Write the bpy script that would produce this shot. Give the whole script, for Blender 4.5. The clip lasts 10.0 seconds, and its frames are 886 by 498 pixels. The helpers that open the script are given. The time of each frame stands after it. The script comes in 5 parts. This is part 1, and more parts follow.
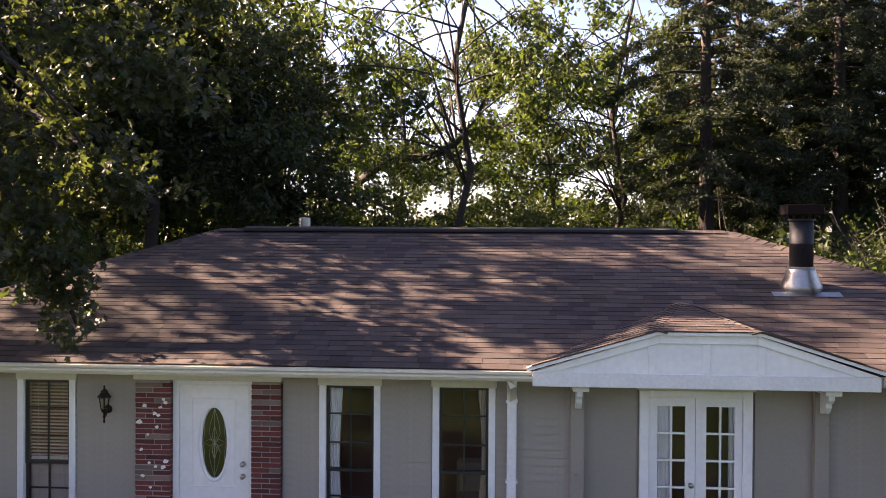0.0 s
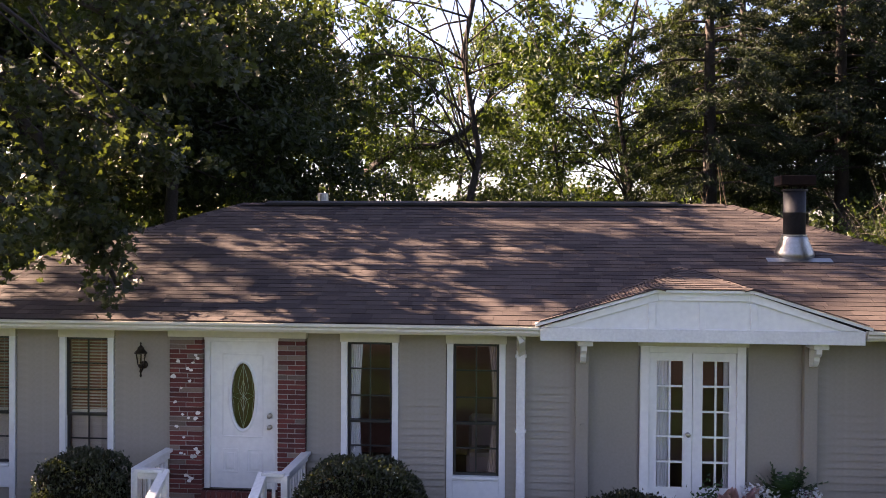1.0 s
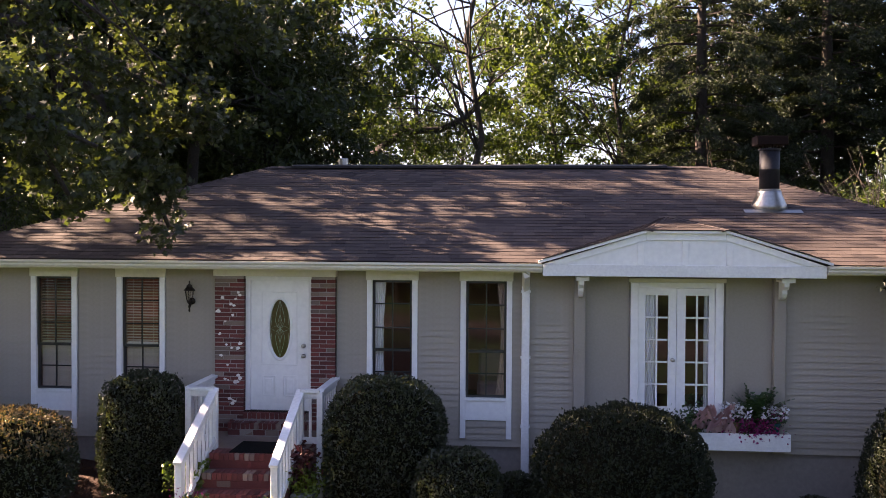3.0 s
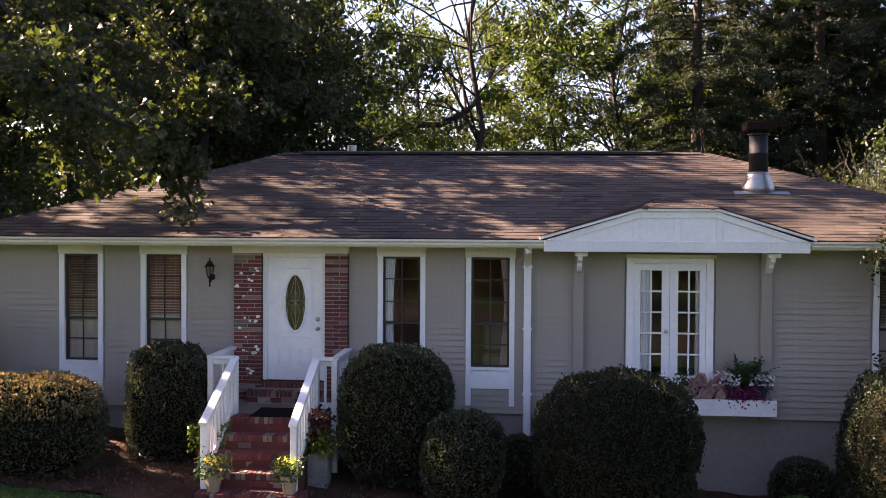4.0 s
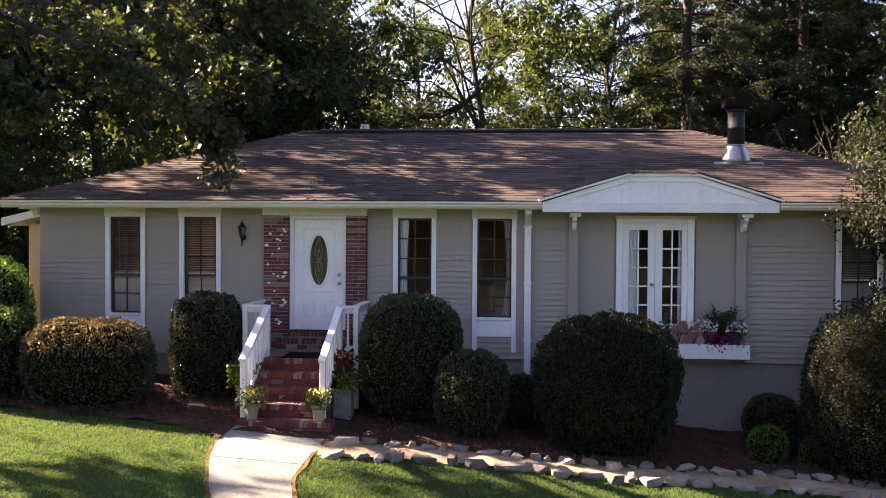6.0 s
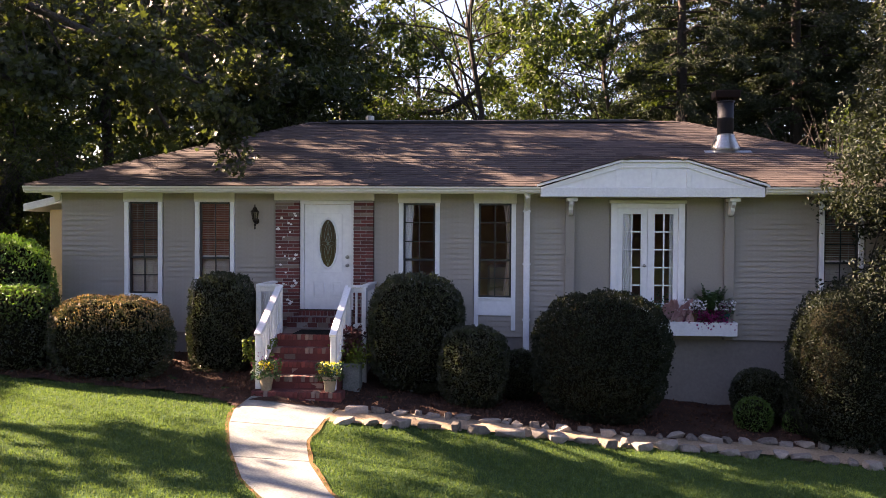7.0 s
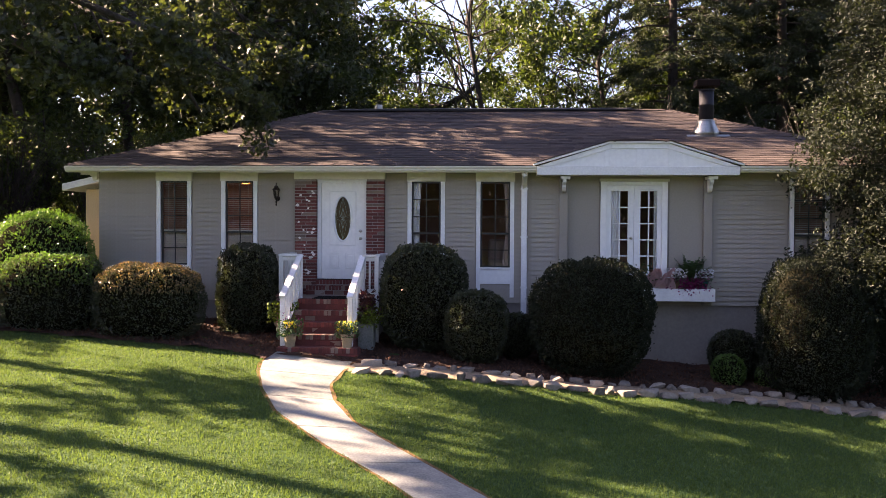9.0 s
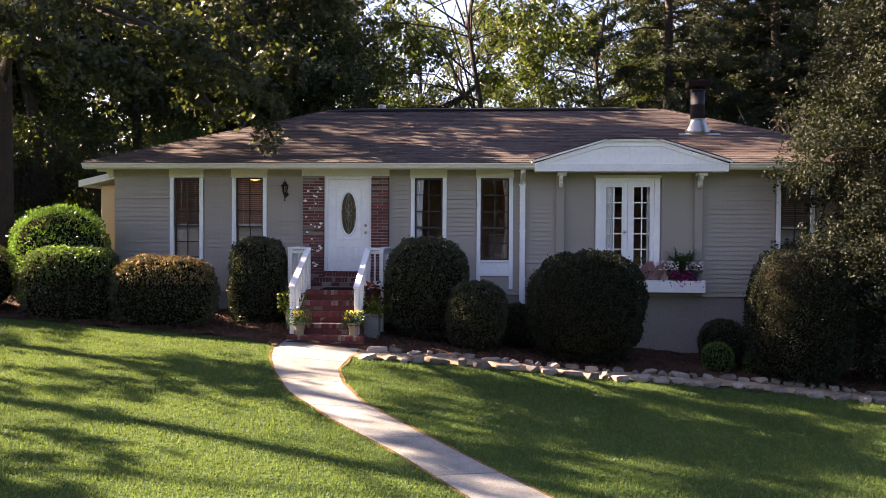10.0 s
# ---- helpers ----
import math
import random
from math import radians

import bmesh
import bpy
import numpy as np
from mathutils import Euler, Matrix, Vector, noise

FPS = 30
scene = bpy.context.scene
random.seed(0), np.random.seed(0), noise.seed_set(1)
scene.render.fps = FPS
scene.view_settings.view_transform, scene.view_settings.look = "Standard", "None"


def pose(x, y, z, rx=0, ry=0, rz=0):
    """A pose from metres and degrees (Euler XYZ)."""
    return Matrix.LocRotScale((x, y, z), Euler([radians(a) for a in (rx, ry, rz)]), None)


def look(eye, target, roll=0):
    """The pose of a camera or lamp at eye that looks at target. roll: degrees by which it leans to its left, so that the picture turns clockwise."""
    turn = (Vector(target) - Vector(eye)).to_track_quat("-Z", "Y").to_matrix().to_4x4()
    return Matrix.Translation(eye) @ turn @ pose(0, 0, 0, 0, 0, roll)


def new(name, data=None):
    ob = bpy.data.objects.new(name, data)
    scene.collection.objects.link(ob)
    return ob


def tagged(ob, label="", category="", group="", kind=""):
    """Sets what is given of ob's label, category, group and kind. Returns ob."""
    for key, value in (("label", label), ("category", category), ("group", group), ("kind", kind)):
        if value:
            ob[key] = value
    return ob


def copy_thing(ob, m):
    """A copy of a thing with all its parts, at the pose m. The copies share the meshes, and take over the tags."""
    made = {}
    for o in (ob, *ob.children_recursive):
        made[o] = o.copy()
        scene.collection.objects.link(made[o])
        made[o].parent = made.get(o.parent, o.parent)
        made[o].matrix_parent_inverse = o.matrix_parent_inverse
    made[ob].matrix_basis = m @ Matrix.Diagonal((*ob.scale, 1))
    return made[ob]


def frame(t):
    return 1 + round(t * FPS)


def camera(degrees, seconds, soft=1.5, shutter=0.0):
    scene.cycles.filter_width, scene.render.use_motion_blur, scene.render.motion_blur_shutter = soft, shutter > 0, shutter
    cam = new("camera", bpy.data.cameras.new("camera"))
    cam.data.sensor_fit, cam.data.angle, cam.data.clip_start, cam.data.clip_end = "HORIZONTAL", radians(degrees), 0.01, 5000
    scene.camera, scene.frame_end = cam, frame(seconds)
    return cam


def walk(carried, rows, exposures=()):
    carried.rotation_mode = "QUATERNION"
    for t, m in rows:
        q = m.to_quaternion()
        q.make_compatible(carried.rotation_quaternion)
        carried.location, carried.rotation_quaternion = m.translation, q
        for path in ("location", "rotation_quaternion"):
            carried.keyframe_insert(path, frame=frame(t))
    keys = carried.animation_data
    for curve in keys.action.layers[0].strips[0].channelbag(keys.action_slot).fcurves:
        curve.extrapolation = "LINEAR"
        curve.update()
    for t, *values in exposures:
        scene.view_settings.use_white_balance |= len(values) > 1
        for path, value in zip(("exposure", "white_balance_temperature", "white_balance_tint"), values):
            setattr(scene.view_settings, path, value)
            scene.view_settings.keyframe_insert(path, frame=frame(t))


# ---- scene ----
cam = camera(52.0, 10.0, 0.6)
PATH = [
    (0, (1.264, -11.398, 5.272), (-0.337, 8.537, 5.146), 0.32),
    (0.5, (1.256, -11.805, 5.068), (-0.513, 8.116, 4.921), 0.32),
    (1, (1.241, -12.213, 4.878), (-0.512, 7.709, 4.643), 0.33),
    (1.5, (1.220, -12.624, 4.700), (-0.518, 7.299, 4.403), 0.33),
    (2, (1.196, -13.037, 4.531), (-0.535, 6.886, 4.203), 0.33),
    (2.5, (1.169, -13.452, 4.367), (-0.548, 6.471, 4.015), 0.34),
    (4, (1.084, -14.716, 3.891), (-0.586, 5.210, 3.484), 0.34),
    (4.5, (1.058, -15.142, 3.734), (-0.588, 4.786, 3.314), 0.34),
    (5, (1.034, -15.571, 3.576), (-0.593, 4.358, 3.149), 0.34),
    (5.5, (1.012, -16.001, 3.420), (-0.590, 3.930, 2.987), 0.34),
    (7, (0.969, -17.297, 2.962), (-0.570, 2.639, 2.532), 0.34),
    (7.5, (0.962, -17.728, 2.820), (-0.559, 2.209, 2.381), 0.34),
    (8, (0.959, -18.157, 2.687), (-0.553, 1.780, 2.240), 0.34),
    (8.5, (0.959, -18.584, 2.566), (-0.543, 1.354, 2.123), 0.33),
    (9, (0.962, -19.007, 2.462), (-0.535, 0.932, 2.031), 0.33),
    (9.5, (0.968, -19.425, 2.379), (-0.521, 0.515, 1.960), 0.33),
    (10, (0.975, -19.836, 2.320), (-0.511, 0.104, 1.910), 0.32),
]
walk(cam, [(t, look(eye, target, roll)) for t, eye, target, roll in PATH], [(0.0, 3.28, 6650.0, 36.0), (10.0, 3.28, 6650.0, 36.0)])

# ---- light ----
SUN_ELEV, SUN_AZ = 31.0, 15.0        # degrees; azimuth from -x towards +y
world = bpy.data.worlds.new("sky")
scene.world = world
world.use_nodes = True
wn = world.node_tree
sky = wn.nodes.new("ShaderNodeTexSky")
sky.sky_type = "NISHITA"
sky.sun_disc = False
sky.sun_elevation = radians(SUN_ELEV)
sky.sun_rotation = radians(270.0 + SUN_AZ)
sky.air_density, sky.dust_density, sky.ozone_density = 1.0, 1.6, 1.0
wn.links.new(sky.outputs["Color"], wn.nodes["Background"].inputs["Color"])
wn.nodes["Background"].inputs["Strength"].default_value = 0.036
sun_data = bpy.data.lights.new("sun", "SUN")
sun_data.energy, sun_data.angle, sun_data.color = 5.0, radians(0.55), (1.0, 0.83, 0.54)
sun = new("sun", sun_data)
to_sun = Vector((-math.cos(radians(SUN_AZ)) * math.cos(radians(SUN_ELEV)), math.sin(radians(SUN_AZ)) * math.cos(radians(SUN_ELEV)), math.sin(radians(SUN_ELEV))))
sun.matrix_world = look(to_sun * 60, (0, 0, 0))


# ---- materials ----
def nodes_of(name):
    m = bpy.data.materials.new(name)
    m.use_nodes = True
    t = m.node_tree
    return m, t, t.nodes["Principled BSDF"], t.nodes["Material Output"]


def coarse_fine(t, c1, c2, big, small, amount=0.5, per="object"):
    """A colour between c1 and c2 that wanders at two scales and from piece to piece."""
    tc = t.nodes.new("ShaderNodeTexCoord")
    n1, n2 = t.nodes.new("ShaderNodeTexNoise"), t.nodes.new("ShaderNodeTexNoise")
    n1.inputs["Scale"].default_value, n2.inputs["Scale"].default_value = big, small
    n1.inputs["Detail"].default_value, n2.inputs["Detail"].default_value = 4, 6
    for n in (n1, n2):
        t.links.new(tc.outputs["Object"], n.inputs["Vector"])
    add = t.nodes.new("ShaderNodeMath")
    add.operation = "ADD"
    t.links.new(n1.outputs["Fac"], add.inputs[0])
    t.links.new(n2.outputs["Fac"], add.inputs[1])
    last = add
    if per:
        src = t.nodes.new("ShaderNodeObjectInfo") if per == "object" else t.nodes.new("ShaderNodeNewGeometry")
        out = src.outputs["Random"] if per == "object" else src.outputs["Random Per Island"]
        mul = t.nodes.new("ShaderNodeMath")
        mul.operation = "MULTIPLY_ADD"
        t.links.new(out, mul.inputs[0])
        mul.inputs[1].default_value = amount
        t.links.new(add.outputs[0], mul.inputs[2])
        last = mul
    ramp = t.nodes.new("ShaderNodeMapRange")
    ramp.inputs["From Min"].default_value = 0.7
    ramp.inputs["From Max"].default_value = 1.3 + (amount if per else 0)
    t.links.new(last.outputs[0], ramp.inputs["Value"])
    mix = t.nodes.new("ShaderNodeMix")
    mix.data_type = "RGBA"
    mix.inputs[6].default_value, mix.inputs[7].default_value = (*c1, 1), (*c2, 1)
    t.links.new(ramp.outputs["Result"], mix.inputs[0])
    return mix.outputs[2], n2.outputs["Fac"], n1.outputs["Fac"]


def surface(name, c1, c2, rough=0.7, big=1.5, small=40.0, bump=0.2, depth=0.01, amount=0.4, per="object", metal=0.0, spec=0.5):
    m, t, p, out = nodes_of(name)
    col, fine, wide = coarse_fine(t, c1, c2, big, small, amount, per)
    t.links.new(col, p.inputs["Base Color"])
    p.inputs["Roughness"].default_value, p.inputs["Metallic"].default_value = rough, metal
    p.inputs["Specular IOR Level"].default_value = spec
    b = t.nodes.new("ShaderNodeBump")
    b.inputs["Strength"].default_value, b.inputs["Distance"].default_value = bump, depth
    t.links.new(fine, b.inputs["Height"])
    t.links.new(b.outputs["Normal"], p.inputs["Normal"])
    return m


def foliage(name, c1, c2, glow, rough=0.45, through_light=0.45, big=0.8, spec=0.5):
    """Leaves: colour from leaf to leaf, gloss, and light that shines through."""
    m, t, p, out = nodes_of(name)
    col, fine, wide = coarse_fine(t, c1, c2, big, 9.0, 0.9, "island")
    t.links.new(col, p.inputs["Base Color"])
    p.inputs["Roughness"].default_value = rough
    p.inputs["Specular IOR Level"].default_value = spec
    tr = t.nodes.new("ShaderNodeBsdfTranslucent")
    hue = t.nodes.new("ShaderNodeMix")
    hue.data_type, hue.blend_type = "RGBA", "MULTIPLY"
    hue.inputs[0].default_value = 1.0
    hue.inputs[7].default_value = (*glow, 1)
    t.links.new(col, hue.inputs[6])
    t.links.new(hue.outputs[2], tr.inputs["Color"])
    mix = t.nodes.new("ShaderNodeMixShader")
    mix.inputs[0].default_value = through_light
    t.links.new(p.outputs[0], mix.inputs[1])
    t.links.new(tr.outputs[0], mix.inputs[2])
    t.links.new(mix.outputs[0], out.inputs["Surface"])
    return m


SHINGLE = surface("asphalt_shingle", (0.024, 0.0185, 0.0185), (0.088, 0.068, 0.060), 0.92, 0.6, 130.0, 0.7, 0.006, 0.9, "island", spec=0.2)
SHINGLE_ONE = surface("asphalt_shingle_single", (0.024, 0.0185, 0.0185), (0.088, 0.068, 0.060), 0.92, 0.6, 130.0, 0.7, 0.006, 0.9, "object", spec=0.2)
ROAD = surface("worn_asphalt", (0.050, 0.040, 0.034), (0.105, 0.080, 0.064), 0.9, 1.5, 60.0, 0.5, 0.006)
RIDGE_VENT = surface("ridge_vent_felt", (0.008, 0.008, 0.008), (0.026, 0.022, 0.021), 0.9)
SIDING = surface("greige_siding_paint", (0.280, 0.245, 0.200), (0.335, 0.296, 0.246), 0.55, 0.9, 22.0, 0.12, 0.004, 0.08)
PANEL = surface("greige_smooth_paint", (0.255, 0.226, 0.192), (0.310, 0.277, 0.238), 0.6, 0.7, 30.0, 0.15, 0.004, 0.2)
FOUND = surface("painted_block_foundation", (0.200, 0.172, 0.152), (0.275, 0.240, 0.212), 0.85, 0.8, 18.0, 0.4, 0.008, 0.2)
WHITE = surface("white_gloss_paint", (0.70, 0.70, 0.70), (0.84, 0.84, 0.83), 0.38, 0.8, 14.0, 0.06, 0.003, 0.2)
WHITE_WORN = surface("weathered_white_paint", (0.60, 0.60, 0.60), (0.82, 0.82, 0.81), 0.5, 2.2, 26.0, 0.12, 0.004, 0.3)
CREAM = surface("cream_trim_paint", (0.56, 0.53, 0.45), (0.68, 0.65, 0.57), 0.5, 1.2, 18.0, 0.1, 0.004, 0.2)
TAN = surface("tan_post_paint", (0.46, 0.33, 0.17), (0.58, 0.44, 0.25), 0.6)
BLACK = surface("black_window_paint", (0.012, 0.012, 0.013), (0.030, 0.029, 0.028), 0.4, amount=0.2)
BRICK = surface("red_brick", (0.050, 0.013, 0.012), (0.190, 0.044, 0.036), 0.85, 3.0, 60.0, 0.6, 0.006, 1.1)
BRICK_GREY = surface("grey_brown_brick", (0.085, 0.060, 0.050), (0.25, 0.18, 0.145), 0.88, 3.0, 60.0, 0.6, 0.006, 1.0)
MORTAR = surface("mortar", (0.20, 0.172, 0.155), (0.33, 0.29, 0.265), 0.95, 5.0, 80.0, 0.6, 0.005)
SPLASH = surface("old_white_paint_on_brick", (0.60, 0.56, 0.52), (0.82, 0.80, 0.77), 0.8, 9.0, 60.0, 0.5, 0.004)
CONCRETE = surface("walk_concrete", (0.085, 0.092, 0.088), (0.262, 0.266, 0.246), 0.9, 3.2, 34.0, 0.5, 0.006, 0.25)
STONE = surface("fieldstone", (0.042, 0.036, 0.031), (0.30, 0.258, 0.215), 0.9, 7.0, 30.0, 0.8, 0.012, 1.3)
DEAD_GRASS = surface("dead_grass_edge", (0.075, 0.040, 0.020), (0.21, 0.125, 0.055), 0.95, 3.0, 40.0, 1.0, 0.02, 0.0, None, spec=0.1)
DIRT = surface("tan_dirt", (0.17, 0.122, 0.074), (0.34, 0.255, 0.165), 0.95, 1.8, 30.0, 0.7, 0.02, 0.0, None)
MULCH = surface("bark_mulch", (0.020, 0.011, 0.008), (0.085, 0.043, 0.028), 0.95, 2.0, 45.0, 1.0, 0.03, 0.0, None, spec=0.2)
CHIP = surface("bark_chip", (0.025, 0.012, 0.009), (0.15, 0.075, 0.045), 0.95, 2.0, 30.0, 0.5, 0.01, 0.9, "island", spec=0.2)
SOIL_GRASS = surface("lawn_ground", (0.021, 0.048, 0.013), (0.053, 0.094, 0.029), 0.95, 0.35, 16.0, 0.9, 0.03, 0.0, None, spec=0.1)
GRASS = foliage("grass_blades", (0.034, 0.070, 0.021), (0.090, 0.136, 0.042), (1.75, 1.65, 0.75), 0.6, 0.42, 0.35, spec=0.25)
STEEL = surface("galvanised_steel", (0.22, 0.22, 0.22), (0.38, 0.38, 0.37), 0.38, 3.0, 20.0, 0.05, 0.003, 0.2, metal=1.0)
FLUE_BLACK = surface("sooty_flue_steel", (0.006, 0.006, 0.008), (0.020, 0.020, 0.026), 0.6, 5.0, 25.0, 0.08, 0.003, 0.2, spec=0.25)
RUST = surface("rusty_cap_steel", (0.006, 0.004, 0.0035), (0.018, 0.009, 0.007), 0.9, 8.0, 40.0, 0.3, 0.004, 0.3, spec=0.15)
BRONZE = surface("dark_bronze", (0.018, 0.014, 0.011), (0.05, 0.038, 0.03), 0.45, metal=0.8, amount=0.2)
NICKEL = surface("satin_nickel", (0.38, 0.36, 0.33), (0.52, 0.50, 0.46), 0.3, metal=1.0, amount=0.1)
BRASS = surface("leaded_brass_came", (0.34, 0.32, 0.26), (0.50, 0.47, 0.40), 0.35, metal=1.0, amount=0.1)
BARK = surface("tree_bark", (0.012, 0.009, 0.0075), (0.042, 0.032, 0.026), 0.95, 3.0, 24.0, 1.0, 0.04, 0.3)
TWIG = surface("dry_vine_stem", (0.07, 0.045, 0.026), (0.17, 0.12, 0.07), 0.9)
MAT_BLACK = surface("black_rubber_mat", (0.004, 0.004, 0.004), (0.011, 0.011, 0.011), 0.95, 6.0, 90.0, 0.6, spec=0.1)
CLAY = surface("mossy_clay_pot", (0.20, 0.16, 0.105), (0.36, 0.29, 0.19), 0.85, 5.0, 40.0, 0.3)
TEAL = surface("teal_glazed_pot", (0.006, 0.045, 0.050), (0.015, 0.085, 0.090), 0.2)
GOLDPOT = surface("ochre_glazed_pot", (0.13, 0.075, 0.035), (0.24, 0.15, 0.07), 0.35)
BLIND = surface("cream_blind_slat", (0.58, 0.52, 0.46), (0.72, 0.67, 0.60), 0.6)
CURTAIN = surface("white_curtain_cloth", (0.82, 0.83, 0.87), (0.90, 0.91, 0.93), 0.85, 4.0, 90.0, 0.2)
CURTAIN_PINK = surface("blush_curtain_cloth", (0.42, 0.30, 0.27), (0.58, 0.44, 0.40), 0.85, 4.0, 90.0, 0.2)
ROOM = surface("room_wall_paint", (0.40, 0.20, 0.145), (0.50, 0.27, 0.20), 0.8, per=None)
ROOM_FLOOR = surface("room_floor_wood", (0.13, 0.07, 0.04), (0.22, 0.13, 0.075), 0.5, per=None)
SOFFIT = surface("soffit_paint", (0.60, 0.58, 0.52), (0.72, 0.70, 0.64), 0.6, per=None)

OAK_LEAF = foliage("oak_leaf", (0.013, 0.0175, 0.0095), (0.039, 0.048, 0.023), (3.2, 3.3, 0.9), 0.5, 0.28, spec=0.24)
WOOD_LEAF = foliage("woodland_leaf", (0.010, 0.016, 0.008), (0.036, 0.048, 0.021), (3.0, 2.9, 0.85), 0.5, 0.26, spec=0.25)
# woodland leaf again, lighter and more see-through, so crowns read as sunlit
SUNNY_LEAF = foliage("sunlit_woodland_leaf", (0.012, 0.022, 0.008), (0.044, 0.062, 0.020), (3.4, 3.3, 0.95), 0.5, 0.32, spec=0.25)
PINE_LEAF = foliage("conifer_needles", (0.011, 0.017, 0.011), (0.034, 0.045, 0.024), (3.0, 3.0, 1.0), 0.6, 0.2, spec=0.2)
HOLLY_LEAF = foliage("holly_leaf", (0.009, 0.0125, 0.0085), (0.027, 0.034, 0.020), (2.4, 2.4, 0.9), 0.55, 0.14, spec=0.15)
BOX_LEAF = foliage("clipped_shrub_leaf", (0.012, 0.016, 0.0088), (0.042, 0.053, 0.024), (2.4, 2.4, 0.8), 0.34, 0.2, spec=0.5)
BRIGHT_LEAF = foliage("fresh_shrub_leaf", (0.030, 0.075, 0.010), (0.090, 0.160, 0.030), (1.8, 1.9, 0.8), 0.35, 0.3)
# bronze of the young tips, raised in brightness as sunlight on them
BRONZE_LEAF = foliage("bronze_tipped_leaf", (0.075, 0.050, 0.026), (0.22, 0.165, 0.080), (1.6, 1.4, 0.8), 0.35, 0.25)
LIME_LEAF = foliage("lime_leaf", (0.07, 0.115, 0.012), (0.17, 0.215, 0.030), (1.4, 1.4, 0.6), 0.4, 0.35)
COLEUS_LEAF = foliage("wine_red_leaf", (0.030, 0.008, 0.010), (0.090, 0.025, 0.022), (1.6, 1.0, 1.0), 0.4, 0.25)
FERN_LEAF = foliage("fern_frond", (0.016, 0.042, 0.015), (0.050, 0.100, 0.030), (1.6, 1.8, 0.8), 0.4, 0.25)
PINK_LEAF = foliage("pink_caladium_leaf", (0.42, 0.20, 0.22), (0.60, 0.42, 0.40), (1.2, 1.0, 1.0), 0.5, 0.25)
WHITE_PETAL = foliage("white_petal", (0.68, 0.68, 0.70), (0.82, 0.82, 0.84), (1.1, 1.1, 1.1), 0.6, 0.3)
PURPLE_PETAL = foliage("magenta_petal", (0.16, 0.010, 0.075), (0.34, 0.030, 0.16), (1.3, 1.0, 1.2), 0.6, 0.3)
YELLOW_PETAL = foliage("yellow_petal", (0.62, 0.50, 0.02), (0.78, 0.68, 0.05), (1.1, 1.1, 0.8), 0.6, 0.3)


def glass(name, tint=(0.9, 0.95, 0.93), rough=0.0, ior=1.48, ripple=0.0):
    m, t, p, out = nodes_of(name)
    clear, gloss = t.nodes.new("ShaderNodeBsdfTransparent"), t.nodes.new("ShaderNodeBsdfGlossy")
    clear.inputs["Color"].default_value = (*tint, 1)
    gloss.inputs["Roughness"].default_value = rough
    fres, mix = t.nodes.new("ShaderNodeFresnel"), t.nodes.new("ShaderNodeMixShader")
    fres.inputs["IOR"].default_value = ior
    if ripple:
        tc, wave, b = t.nodes.new("ShaderNodeTexCoord"), t.nodes.new("ShaderNodeTexNoise"), t.nodes.new("ShaderNodeBump")
        wave.inputs["Scale"].default_value = 26.0
        b.inputs["Strength"].default_value, b.inputs["Distance"].default_value = ripple, 0.01
        t.links.new(tc.outputs["Object"], wave.inputs["Vector"])
        t.links.new(wave.outputs["Fac"], b.inputs["Height"])
        t.links.new(b.outputs["Normal"], gloss.inputs["Normal"])
    t.links.new(fres.outputs[0], mix.inputs[0])
    t.links.new(clear.outputs[0], mix.inputs[1])
    t.links.new(gloss.outputs[0], mix.inputs[2])
    t.links.new(mix.outputs[0], out.inputs["Surface"])
    return m


PANE = glass("window_glass", (0.95, 0.93, 0.91))
OVAL_GLASS = glass("leaded_oval_glass", (0.42, 0.38, 0.28), 0.12, 2.0, 0.35)


def lamp_glow(name, colour, power):
    m, t, p, out = nodes_of(name)
    p.inputs["Emission Color"].default_value = (*colour, 1)
    p.inputs["Emission Strength"].default_value = power
    return m


LAMP_WARM = lamp_glow("warm_lamp_shade", (1.0, 0.34, 0.06), 0.7)


# ---- building helpers ----
def box(bm, x0, x1, y0, y1, z0, z1, m=None):
    vs = [bm.verts.new((x, y, z)) for x in (x0, x1) for y in (y0, y1) for z in (z0, z1)]
    for f in ((0, 1, 3, 2), (4, 6, 7, 5), (0, 4, 5, 1), (2, 3, 7, 6), (0, 2, 6, 4), (1, 5, 7, 3)):
        bm.faces.new([vs[i] for i in f])
    if m is not None:
        bmesh.ops.transform(bm, matrix=m, verts=vs)
    return vs


def tube(bm, points, radii, sides=8, cap=True):
    """A round bar along points, with a radius at each."""
    rings = []
    for i, p in enumerate(points):
        a, b = Vector(points[max(i - 1, 0)]), Vector(points[min(i + 1, len(points) - 1)])
        ahead = (b - a).normalized() if (b - a).length > 1e-6 else Vector((0, 0, 1))
        side = ahead.cross(Vector((0.31, 0.2, 0.93) if abs(ahead.z) < 0.9 else (1, 0.1, 0))).normalized()
        up = side.cross(ahead)
        rings.append([bm.verts.new(Vector(p) + radii[i] * (math.cos(k * 2 * math.pi / sides) * side + math.sin(k * 2 * math.pi / sides) * up)) for k in range(sides)])
    for r, s in zip(rings, rings[1:]):
        for k in range(sides):
            bm.faces.new((r[k], r[(k + 1) % sides], s[(k + 1) % sides], s[k]))
    if cap:
        bm.faces.new(rings[0][::-1])
        bm.faces.new(rings[-1])


